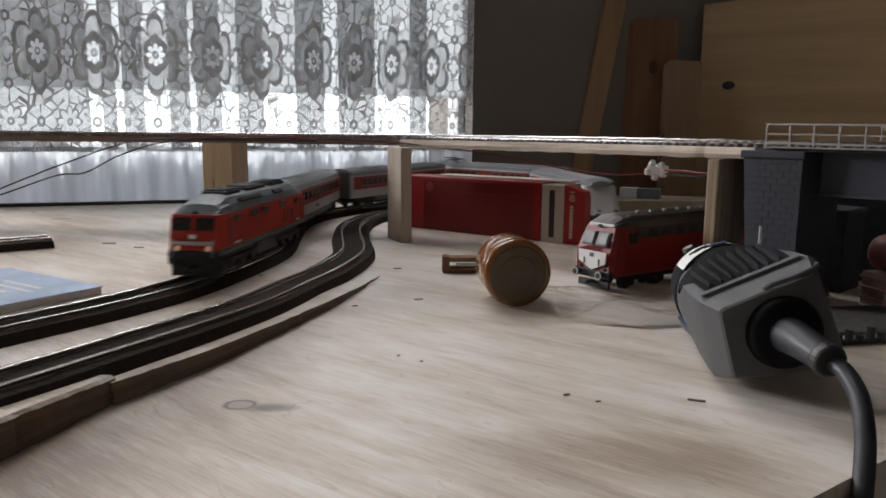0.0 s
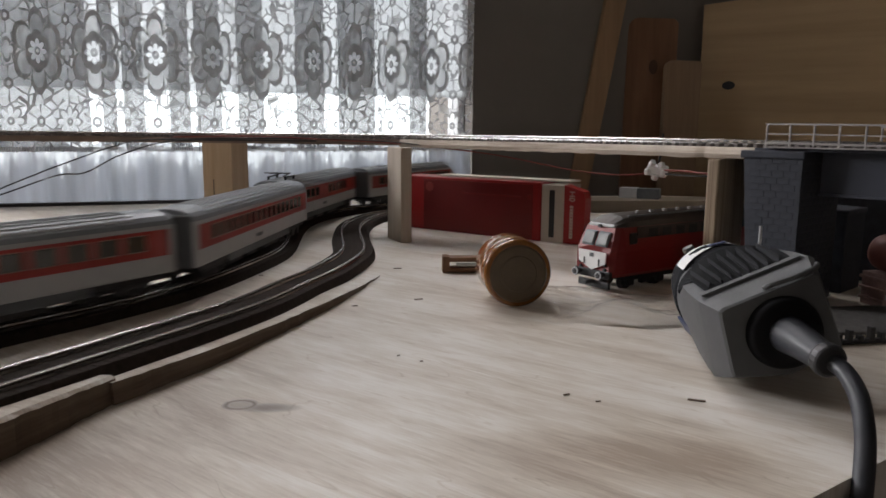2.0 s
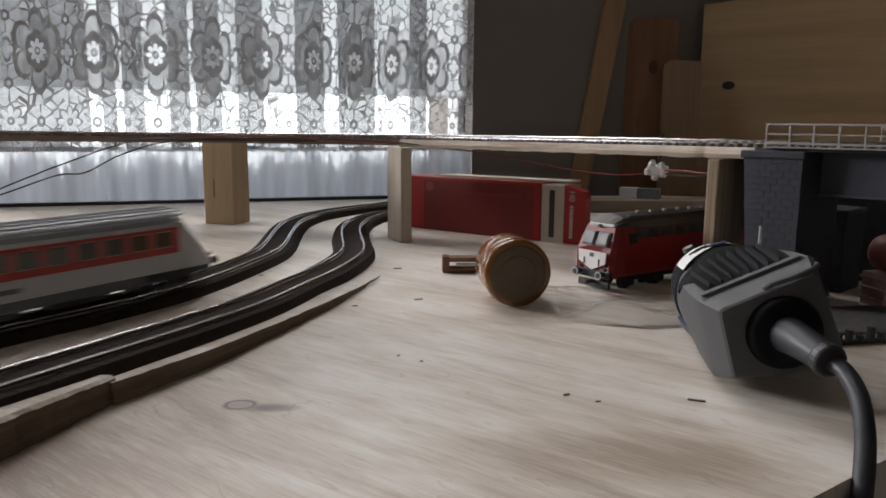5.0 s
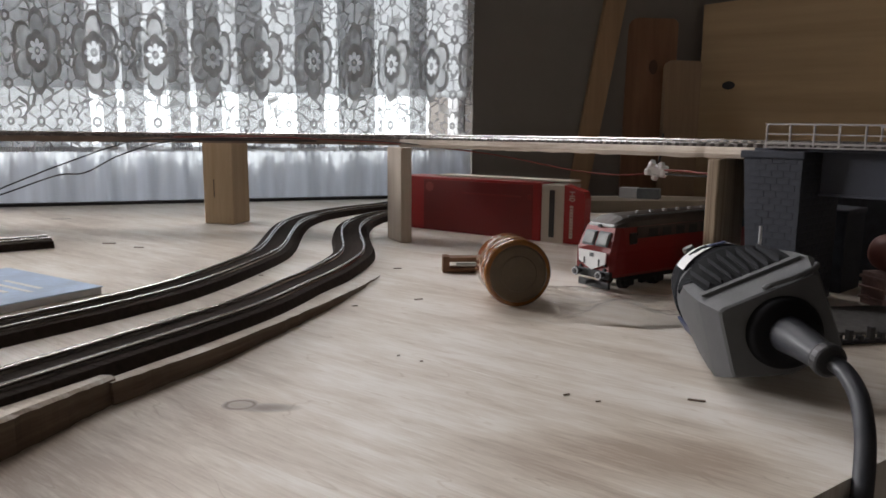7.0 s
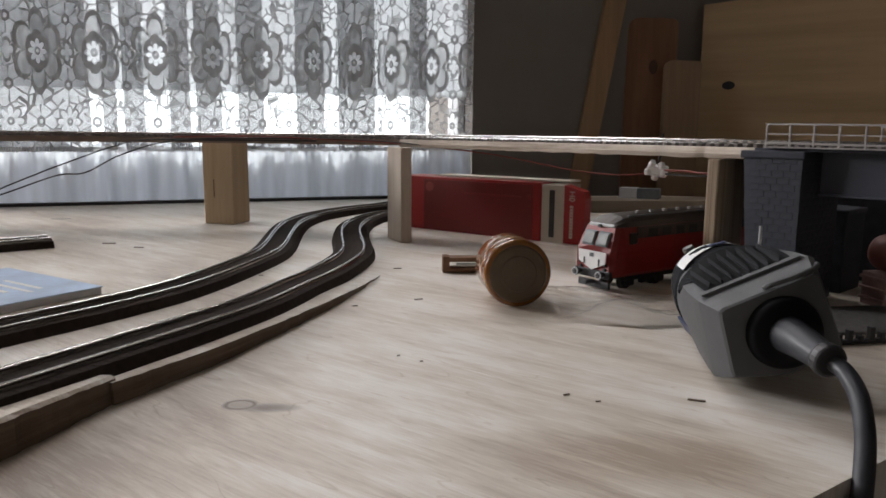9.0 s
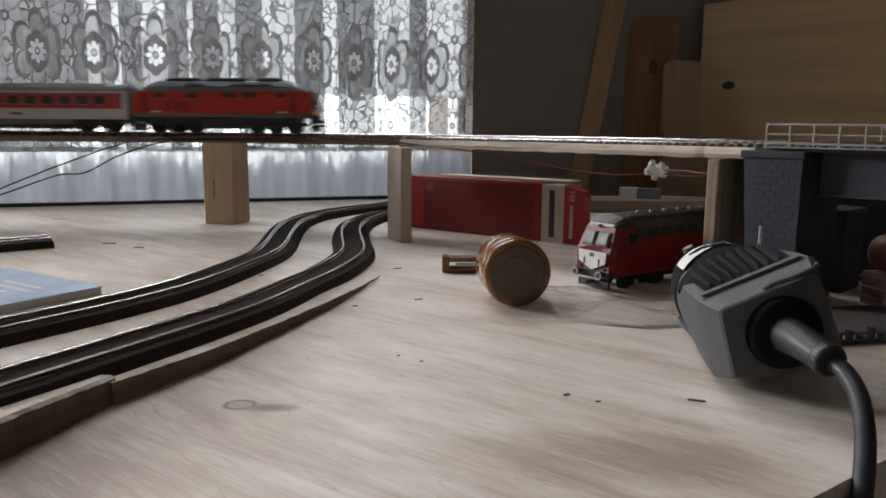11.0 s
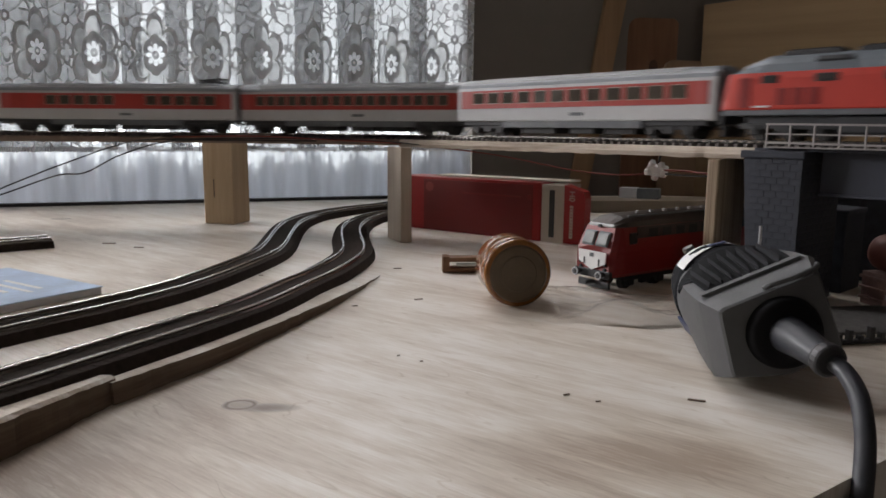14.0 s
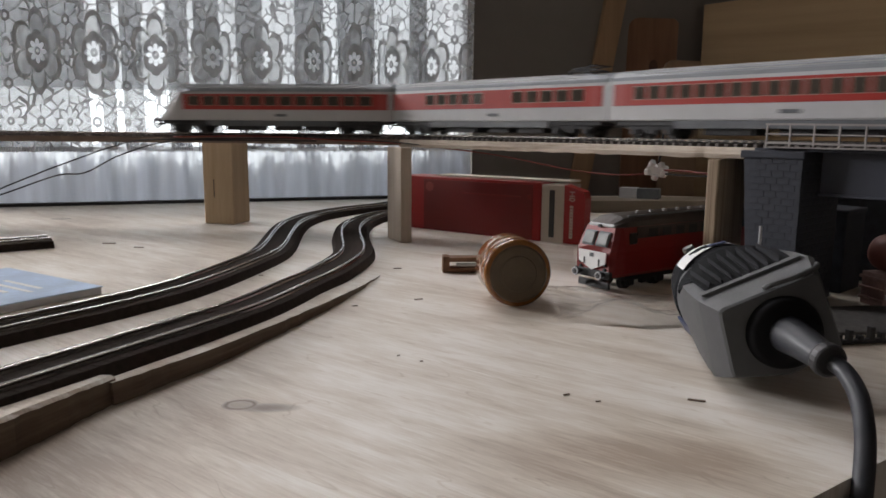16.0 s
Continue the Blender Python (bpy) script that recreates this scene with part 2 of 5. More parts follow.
M_WIRE_BLACK = plain("black_wire", (0.02, 0.02, 0.022), 0.5)
M_WIRE_RED = plain("red_wire", (0.28, 0.05, 0.035), 0.5)
M_ROOF_BROWN = plain("roof_brown_grey", (0.060, 0.048, 0.042), 0.5, 0, 0.2, 80)
M_RED_FADED = plain("faded_print", (0.26, 0.035, 0.028), 0.4)
M_PINK = plain("pink_plinth", (0.34, 0.22, 0.20), 0.7, 0, 0.25, 200, 0.0003)
M_TANK = plain("rust_red", (0.24, 0.085, 0.065), 0.55, 0, 0.15, 120)
M_GRAVEL = plain("grey_cobbles", (0.13, 0.125, 0.12), 0.85, 0, 0.35, 350, 0.0008)
M_CHIP = plain("dark_chip", (0.15, 0.105, 0.07), 0.8)
M_PINE_MID = wood("board_pine", (0.20, 0.125, 0.070), (0.30, 0.195, 0.115), (40, 40, 2.5), (0, 0, 0), 0.6, 0.0003)
M_KNOT = wood("dark_knot", (0.05, 0.022, 0.010), (0.10, 0.045, 0.022), (60, 60, 60))
M_PINE_FLAT = wood("flat_pine", (0.20, 0.16, 0.115), (0.30, 0.25, 0.19), (3, 60, 60))
M_PANE = plain("coach_glass", (0.075, 0.062, 0.050), 0.08, 0, 0.2, 60)
M_DOOR = plain("coach_door", (0.40, 0.06, 0.05), 0.42, 0, 0.12, 90)
M_TRIM = plain("window_trim", (0.34, 0.25, 0.20), 0.35, 0, 0.1, 90)
M_TANK_GREY = plain("tank_grey", (0.030, 0.031, 0.035), 0.5, 0, 0.15, 90)
M_SCREEN = plain("cab_glass", (0.17, 0.175, 0.17), 0.45, 0, 0.2, 60)
M_LAMPLIT = emit("headlight_glow", (1.0, 0.62, 0.42), 0.14)
M_BLIND = cloth_sheet("blind_cloth", (0.84, 0.85, 0.86), 0.92)
# cloth of the added strips that dim the daylight behind some lace folds
M_SHADE_STRIP = cloth_sheet("shade_strip_cloth", (0.42, 0.42, 0.43), 0.70, 0.40)
M_SHADE_STRIP_OPEN = cloth_sheet("shade_strip_net", (0.20, 0.20, 0.21), 0.70, 0.50)
M_FROST = cloth_sheet("sheer_cloth", (0.60, 0.64, 0.72), 0.17, 0.02, True)
M_FRINGE = cloth_sheet("fringe_thread", (0.55, 0.55, 0.56), 0.30)
M_SKY_GLOW = emit("sky_glow", (0.93, 0.97, 1.0), 2.4)


def lace_material():
    """Lace in cloth space: net, two flowers in turn, and a row of small blossoms. Open net lets most light pass."""
    m, t, b = nodes_of("lace")
    uv = t.nodes.new("ShaderNodeTexCoord").outputs["UV"]
    sep = t.nodes.new("ShaderNodeSeparateXYZ")
    t.links.new(uv, sep.inputs[0])
    M = lambda op, a, c=None: math_node(t, op, a, c)

    def cell(pu, pv, ou, ov):
        """Offset from the nearest cell centre, in metres."""
        du = M("SUBTRACT", M("FRACT", M("DIVIDE", M("ADD", sep.outputs[0], ou), pu)), 0.5)
        dv = M("SUBTRACT", M("FRACT", M("DIVIDE", M("ADD", sep.outputs[1], ov), pv)), 0.5)
        return M("MULTIPLY", du, pu), M("MULTIPLY", dv, pv)

    def polar(x, y, sy):
        y = M("MULTIPLY", y, sy)
        r = M("SQRT", M("ADD", M("MULTIPLY", x, x), M("MULTIPLY", y, y)))
        return r, M("ARCTAN2", x, y)

    def flower(r, a, n, base, amp):
        """Below zero inside a flower of n petals."""
        lobe = M("POWER", M("ABSOLUTE", M("COSINE", M("MULTIPLY", a, n / 2))), 0.42)
        return M("SUBTRACT", r, M("ADD", base, M("MULTIPLY", lobe, amp)))

    def inside(d, w=0.0012):
        return M("SUBTRACT", 1.0, M("MINIMUM", 1.0, M("MAXIMUM", 0.0, M("ADD", M("DIVIDE", d, w), 0.5))))

    PU, PV = 0.072, 0.172
    x, y = cell(PU, PV, 0.0, 0.0)
    r, a = polar(x, y, 0.60)
    big_out = inside(flower(r, a, 6, 0.0150, 0.0165))
    big_in = inside(flower(r, a, 6, 0.0108, 0.0158))
    mid_out = inside(flower(r, a, 6, 0.0128, 0.0030))
    r2, a2 = polar(x, y, 0.80)
    core_petal = inside(flower(r2, a2, 8, 0.0036, 0.0082))
    core = inside(M("SUBTRACT", r2, 0.0040))
    eye_ = inside(M("SUBTRACT", r2, 0.0020))
    # blossoms between the rows, rings below the flowers
    xs, ys = cell(PU, PV, PU / 2, PV / 2)
    rs, as_ = polar(xs, ys, 0.82)
    small = inside(flower(rs, as_, 8, 0.0085, 0.0085))
    small_hole = inside(flower(rs, as_, 8, 0.0030, 0.0125))
    small_core = inside(M("SUBTRACT", rs, 0.0042))
    small_eye = inside(M("SUBTRACT", rs, 0.0020))
    rings_ = []
    for ou, ov in ((0.0, PV / 2), (PU / 2, 0.040), (PU / 2, -0.040)):
        xt, yt = cell(PU, PV, ou, ov)
        rt, at = polar(xt, yt, 0.85)
        rings_.append((inside(M("SUBTRACT", rt, 0.0058)), inside(M("SUBTRACT", rt, 0.0028)), inside(M("SUBTRACT", M("ABSOLUTE", M("SINE", M("MULTIPLY", at, 3.0))), 0.20), 0.12), inside(M("SUBTRACT", rt, 0.0175))))
    # stems and filled leaves of uneven weight
    vo = t.nodes.new("ShaderNodeTexVoronoi")
    vo.feature = "DISTANCE_TO_EDGE"
    vf = t.nodes.new("ShaderNodeTexVoronoi")
    for q in (vo, vf):
        q.inputs["Scale"].default_value = 78
        t.links.new(uv, q.inputs["Vector"])
    web = inside(M("SUBTRACT", vo.outputs["Distance"], 0.060), 0.06)
    fill = t.nodes.new("ShaderNodeSeparateXYZ")
    t.links.new(vf.outputs["Color"], fill.inputs[0])
    leaf = M("MULTIPLY", M("MAXIMUM", 0.0, M("SUBTRACT", fill.outputs[0], 0.45)), 0.75)

    def over(base, mask, value):
        return M("ADD", M("MULTIPLY", base, M("SUBTRACT", 1.0, mask)), M("MULTIPLY", mask, value))

    d = M("ADD", 0.03, leaf)
    d = over(d, web, 0.94)
    for disc, hole, ray, reach in rings_:
        d = over(d, reach, 0.10)
        d = over(d, M("MULTIPLY", ray, reach), 0.85)
        d = over(d, disc, 0.93)
        d = over(d, hole, 0.30)
    xq, yq = cell(PU, PV, PU / 2, 0.0)
    rq, aq = polar(xq, yq, 0.7)
    star = inside(flower(rq, aq, 4, 0.003, 0.008))
    star_hole = inside(flower(rq, aq, 4, 0.001, 0.0065))
    d = over(d, star, 0.9)
    d = over(d, star_hole, 0.10)
    d = over(d, small, 0.93)
    d = over(d, small_hole, 0.06)
    d = over(d, small_core, 0.93)
    d = over(d, small_eye, 0.35)
    d = over(d, big_out, 0.98)
    d = over(d, big_in, 0.50)
    d = over(d, mid_out, 0.98)
    d = over(d, core_petal, 0.05)
    d = over(d, core, 0.92)
    d = over(d, eye_, 0.35)
    tr, di, tl = (t.nodes.new("ShaderNodeBsdf" + k) for k in ("Transparent", "Diffuse", "Translucent"))
    th = noise_tex(t, uv, 900, 2)
    di.inputs[0].default_value = tl.inputs[0].default_value = (0.50, 0.50, 0.51, 1)
    m1, m2 = t.nodes.new("ShaderNodeMixShader"), t.nodes.new("ShaderNodeMixShader")
    m1.inputs[0].default_value = 0.32
    t.links.new(di.outputs[0], m1.inputs[1])
    t.links.new(tl.outputs[0], m1.inputs[2])
    t.links.new(M("MULTIPLY", d, M("ADD", 0.94, M("MULTIPLY", th, 0.12))), m2.inputs[0])
    t.links.new(tr.outputs[0], m2.inputs[1])
    t.links.new(m1.outputs[0], m2.inputs[2])
    t.links.new(m2.outputs[0], t.nodes["Material Output"].inputs[0])
    return m


M_LACE = lace_material()


# ---- mesh helpers ----
def part(name, bm, material, parent=None, label="", smooth=False, pose_m=None):
    """Links a bmesh as one mesh object, under a thing or a part if given."""
    me = bpy.data.meshes.new(name)
    if smooth:
        for f in bm.faces:
            f.smooth = True
    bm.to_mesh(me)
    bm.free()
    for k in (material if isinstance(material, (list, tuple)) else [material]):
        me.materials.append(k)
    ob = new(name, me)
    if parent is not None:
        ob.parent = parent
    if pose_m is not None:
        ob.matrix_basis = pose_m
    if label:
        ob["label"] = label
    return ob


def shared(name, me, parent, m):
    ob = new(name, me)
    ob.parent = parent
    ob.matrix_basis = m
    return ob


def thing(name, m, label, category, group="", kind=""):
    ob = new(name)
    ob.empty_display_size = 0.02
    ob.matrix_basis = m
    return tagged(ob, label, category, group, kind)


def add_box(bm, size, at, bevel=0.0, m=None, mat=0):
    g = bmesh.new()
    bmesh.ops.create_cube(g, size=1.0)
    bmesh.ops.scale(g, vec=size, verts=g.verts)
    if bevel:
        bmesh.ops.bevel(g, geom=g.edges[:], offset=bevel, segments=2, affect="EDGES", profile=0.5)
    mm = Matrix.Translation(at) if m is None else m @ Matrix.Translation(at)
    return add_bm(bm, g, mm, mat)


def add_bm(bm, g, m, mat=0):
    me = bpy.data.meshes.new("tmp")
    for f in g.faces:
        f.material_index = mat
    g.transform(m)
    g.to_mesh(me)
    g.free()
    bm.from_mesh(me)
    bpy.data.meshes.remove(me)
    return bm


def box(size, at=(0, 0, 0), bevel=0.0, m=None):
    return add_box(bmesh.new(), size, at, bevel, m)


def add_cyl(bm, r1, r2, h, m, seg=20, bevel=0.0, mat=0):
    """A cylinder or cone along its z axis, with its middle at m."""
    g = bmesh.new()
    bmesh.ops.create_cone(g, cap_ends=True, segments=seg, radius1=r1, radius2=r2, depth=h)
    if bevel:
        ed = [e for e in g.edges if any(len(f.verts) > 4 for f in e.link_faces)]
        bmesh.ops.bevel(g, geom=ed, offset=bevel, segments=2, affect="EDGES", profile=0.5)
    return add_bm(bm, g, m, mat)


def cyl(r1, r2, h, m, seg=20, bevel=0.0):
    return add_cyl(bmesh.new(), r1, r2, h, m, seg, bevel)


def loft(bm, rings, close=True, caps=True, mat=0):
    """Skins a row of rings of equal count."""
    vs = [[bm.verts.new(p) for p in r] for r in rings]
    n = len(vs[0])
    for a, b in zip(vs, vs[1:]):
        for i in range(n if close else n - 1):
            j = (i + 1) % n
            f = bm.faces.new((a[i], a[j], b[j], b[i]))
            f.material_index = mat
    if caps and close:
        bm.faces.new(list(reversed(vs[0]))).material_index = mat
        bm.faces.new(vs[-1]).material_index = mat
    return bm


def fix_normals(bm):
    bmesh.ops.recalc_face_normals(bm, faces=bm.faces[:])
    return bm


def sweep(points, profile, up=Vector((0, 0, 1))):
    """Carries a closed profile (side, up) along points."""
    rings = []
    n = len(points)
    for i, p in enumerate(points):
        d = (points[min(i + 1, n - 1)] - points[max(i - 1, 0)]).normalized()
        side = d.cross(up).normalized()
        u = side.cross(d).normalized()
        rings.append([p + side * a + u * b for a, b in profile])
    return fix_normals(loft(bmesh.new(), rings))


def tube(points, radius, seg=8):
    prof = [(radius * math.cos(2 * math.pi * k / seg), radius * math.sin(2 * math.pi * k / seg)) for k in range(seg)]
    pts = [Vector(p) for p in points]
    up = Vector((0, 0, 1)) if abs((pts[-1] - pts[0]).normalized().z) < 0.8 else Vector((0, 1, 0))
    return sweep(pts, prof, up)


def spline(ctrl, n=12):
    """Smooth points through a few control points."""
    P = [Vector(c) for c in ctrl]
    P = [2 * P[0] - P[1]] + P + [2 * P[-1] - P[-2]]
    out = []
    for i in range(1, len(P) - 2):
        a, b, c, d = P[i - 1:i + 3]
        for k in range(n):
            s = k / n
            out.append(0.5 * (2 * b + (c - a) * s + (2 * a - 5 * b + 4 * c - d) * s * s + (3 * b - a - 3 * c + d) * s ** 3))
    return out + [P[-2]]


def prism(poly, z0, z1, bevel=0.0):
    """An upright prism over a polygon in the plan."""
    bm = loft(bmesh.new(), [[Vector((x, y, z0)) for x, y in poly], [Vector((x, y, z1)) for x, y in poly]])
    fix_normals(bm)
    if bevel:
        bmesh.ops.bevel(bm, geom=bm.edges[:], offset=bevel, segments=2, affect="EDGES", profile=0.5)
    return bm


class Line:
    """A path with its length: place and direction at any distance."""

    def __init__(self, ctrl, n=24):
        self.p = spline(ctrl, n)
        self.s = [0.0]
        for a, b in zip(self.p, self.p[1:]):
            self.s.append(self.s[-1] + (b - a).length)
        self.length = self.s[-1]

    def at(self, s):
        s = min(max(s, 0.0), self.length)
        i = min(int(np.searchsorted(self.s, s, side="right")) - 1, len(self.p) - 2)
        k = (s - self.s[i]) / max(1e-9, self.s[i + 1] - self.s[i])
        return self.p[i].lerp(self.p[i + 1], k)

    def points(self, s0, s1, step):
        n = max(2, int((s1 - s0) / step))
        return [self.at(s0 + (s1 - s0) * k / n) for k in range(n + 1)]

    def carry(self, s, half):
        """The pose of a body of two bogies half before and behind s, x forwards."""
        a, b = self.at(s - half), self.at(s + half)
        d = (b - a).normalized()
        side = Vector((0, 0, 1)).cross(d).normalized()
        up = d.cross(side)
        m = Matrix((d, side, up)).transposed().to_4x4()
        return Matrix.Translation((a + b) / 2) @ m


# ---- the room ----
def wall_piece(name, x0, x1, y0, y1, z0, z1, material, label, category="wall"):
    bm = box((x1 - x0, y1 - y0, z1 - z0), ((x0 + x1) / 2, (y0 + y1) / 2, (z0 + z1) / 2))
    ob = part(name, bm, material, None)
    ob.matrix_basis = WALL_M
    return tagged(ob, label, category, kind="structure")


FLOOR_Z, CEIL_Z = -0.76, 1.75
WIN_L, WIN_R, WIN_B, WIN_T = -1.95, 0.164, -0.07, 1.34
CURT_L = -0.56


def room():
    # the window wall, in four pieces round the opening, joined as one mesh
    bm = bmesh.new()
    for x0, x1, z0, z1 in ((-2.2, WIN_L, FLOOR_Z, CEIL_Z), (WIN_R, 1.7, FLOOR_Z, CEIL_Z), (WIN_L, WIN_R, FLOOR_Z, WIN_B), (WIN_L, WIN_R, WIN_T, CEIL_Z)):
        add_box(bm, (x1 - x0, 0.22, z1 - z0), ((x0 + x1) / 2, 0.11, (z0 + z1) / 2))
    w = part("wall_north", bm, M_WALL)
    w.matrix_basis = WALL_M
    tagged(w, "grey painted plaster wall around the window", "wall", kind="structure")
    wall_piece("wall_south", -2.2, 1.7, -2.9, -2.75, FLOOR_Z, CEIL_Z, M_WALL, "grey painted plaster wall behind the layout")
    wall_piece("wall_west", -2.35, -2.2, -2.9, 0.22, FLOOR_Z, CEIL_Z, M_WALL, "grey painted plaster side wall")
    wall_piece("wall_east", 1.7, 1.85, -2.9, 0.22, FLOOR_Z, CEIL_Z, M_WALL, "grey painted plaster side wall by the boards")
    wall_piece("floor", -2.35, 1.85, -2.9, 0.22, FLOOR_Z - 0.1, FLOOR_Z, M_FLOOR, "dark brown wooden floor", "floor")
    wall_piece("ceiling", -2.35, 1.85, -2.9, 0.22, CEIL_Z, CEIL_Z + 0.1, M_CEIL, "dim grey ceiling", "ceiling")
    # window with frame, sill, blind and lower frosted panel
    win = thing("window_1", WALL_M, "white framed window behind a lace curtain", "window", kind="structure")
    W = WIN_R - WIN_L
    cx = (WIN_L + WIN_R) / 2
    fr = bmesh.new()
    for x, wide in ((WIN_L + 0.02, 0.04), (cx, 0.04), (WIN_R - 0.006, 0.012)):
        add_box(fr, (wide, 0.05, WIN_T - WIN_B), (x, 0.06, (WIN_B + WIN_T) / 2), 0.004)
    for z in (WIN_B + 0.02, WIN_T - 0.02):
        add_box(fr, (W - 0.056, 0.046, 0.04), (cx + 0.014, 0.06, z), 0.004)
    part("window_frame", fr, M_WHITE, win)
    part("window_sill", box((W, 0.012, 0.02), (cx, 0.006, WIN_B + 0.0105), 0.004), M_WHITE, win, "white painted sill")
    p = part("pane", box((W - 0.09, 0.004, WIN_T - WIN_B - 0.09), (cx, 0.09, (WIN_B + WIN_T) / 2)), clear_film("window_glass", 0.02, (0.97, 0.98, 0.98)), win, "clear glass pane")
    p.visible_shadow = False
    part("roller_blind", box((WIN_R - CURT_L - 0.003, 0.002, WIN_T - BLIND_Z), ((CURT_L + WIN_R) / 2, 0.024, (WIN_T + BLIND_Z) / 2)), M_BLIND, win, "pale translucent roller blind, half lowered")
    # added strips, no real blind: they hold back daylight where lace folds look darker
    edges = [CURT_L, -0.3717, -0.3572, -0.3405, -0.3317, -0.3058, -0.2752, -0.2483, -0.2405, -0.2078, -0.1856, -0.151, -0.1063, -0.0666, -0.0465, 0.0072, 0.0601, 0.0863]
    rng = random.Random(21)
    for a, q in zip(edges[::2], edges[1::2]):
        z0 = HEM_Z - 0.004 + rng.uniform(-0.003, 0.003)
        part("fold_shade_strip", box((q - a, 0.0015, WIN_T - BLIND_Z), ((a + q) / 2, -0.0075, (WIN_T + BLIND_Z) / 2)), M_SHADE_STRIP, win, "added grey translucent strip that darkens a fold of the lace")
        part("fold_shade_hem", box((q - a, 0.0013, BLIND_Z - z0 - 0.0005), ((a + q) / 2, -0.0075, (BLIND_Z - 0.0005 + z0) / 2)), M_SHADE_STRIP_OPEN, win, "open-weave lower end of an added strip that darkens the lace")
    sky = part("backdrop", box((6.0, 0.02, 4.0), (-0.7, 1.3, 0.9)), M_SKY_GLOW)
    sky.matrix_basis = WALL_M
    tagged(sky, "bright overcast sky outside the window", "sky", kind="structure")


BLIND_Z, FROST_Z, HEM_Z = 0.150, 0.082, 0.0735
room()


def lace_curtain():
    """A gathered lace curtain: deep soft folds, cloth coordinates that follow the fold."""
    rng = random.Random(5)
    bm = bmesh.new()
    uvl = bm.loops.layers.uv.new("UVMap")
    xs, ys, us = [], [], []
    x, u, k = -1.32, 0.0, 0
    ph = 0.0
    px_, py_ = None, None
    n = 900
    for i in range(n + 1):
        x = CURT_L - 0.02 + (0.157 - CURT_L + 0.02) * i / n
        # folds of uneven width that double over at their flanks
        w = x * 50 + 2.6 * math.sin(x * 11.0) + 1.1 * math.sin(x * 29.0)
        y = 0.011 * math.sin(w) + 0.002 * math.sin(2.7 * w + 1)
        xx = x + 0.0060 * math.sin(w + 1.2)
        if px_ is not None:
            u += math.hypot(xx - px_, y - py_)
        px_, py_ = xx, y
        xs.append(xx), ys.append(y), us.append(u)
    zs = [HEM_Z + (1.355 - HEM_Z) * (j / 44) for j in range(45)]
    cols = []
    for i in range(n + 1):
        col = []
        for z in zs:
            hem = max(0.0, 0.25 - z)
            sway = 1.0 - 0.25 * hem
            lean = 0.018 * (z - 0.1)
            z = z + (0.0025 * math.sin(us[i] * 190) if z < HEM_Z + 1e-4 else 0.0)
            col.append(bm.verts.new((xs[i] + lean, ys[i] * sway - 0.028 + 0.002 * math.sin(z * 9 + xs[i] * 5), z)))
        cols.append(col)
    for i in range(n):
        for j in range(len(zs) - 1):
            f = bm.faces.new((cols[i][j], cols[i + 1][j], cols[i + 1][j + 1], cols[i][j + 1]))
            f.smooth = True
            for lo, (a, b) in zip(f.loops, ((i, j), (i + 1, j), (i + 1, j + 1), (i, j + 1))):
                lo[uvl].uv = (us[a], zs[b] + 0.066)
    c = thing("lace_curtain", WALL_M, "white floral lace curtain gathered in folds before the window", "curtain")
    part("fabric", bm, M_LACE, c)
    fr = bmesh.new()
    for i in range(0, n - 3, 3):
        p, q = Vector((xs[i], ys[i] - 0.0285, 0)), Vector((xs[i + 2], ys[i + 2] - 0.0285, 0))
        drop = 0.0052 + 0.0008 * math.sin(i * 1.7)
        loft(fr, [[v + Vector((0, e, z)) for v, e in ((p, 0.0), (q, 0.0), (q, 0.0006), (p, 0.0006))] for z in (HEM_Z + 0.001, HEM_Z - drop)])
    part("fringe", fix_normals(fr), M_FRINGE, c, "short thread fringe along the hem")
    part("curtain_rod", cyl(0.008, 0.008, 0.86, pose(-0.20, -0.028, 1.365, 0, 90, 0), 12), M_WHITE, c, "white curtain rod")
    return c


lace_curtain()


def sheer_curtain():
    """A short plain sheer below the lace, in soft upright pleats."""
    bm = bmesh.new()
    n = 420
    prev = None
    for i in range(n + 1):
        x = CURT_L - 0.02 + (0.160 - CURT_L + 0.02) * i / n
        y = -0.006 + 0.0045 * math.sin(x * 96 + 1.8 * math.sin(x * 21)) + 0.002 * math.sin(x * 260)
        top = FROST_Z + 0.004 * math.sin(x * 37) + 0.005 * math.sin(x * 88 + 1)
        col = [bm.verts.new((x, y * k, z)) for z, k in ((-0.03, 0.6), (0.01, 0.9), (0.035, 1.0), (top, 0.7))]
        if prev:
            for a, c, e, g in zip(prev, prev[1:], col, col[1:]):
                f = bm.faces.new((a, e, g, c))
                f.smooth = True
        prev = col
    s = part("sheer_curtain", bm, M_FROST)
    s.matrix_basis = WALL_M
    return tagged(s, "plain pale blue sheer curtain strip below the lace", "curtain")


sheer_curtain()


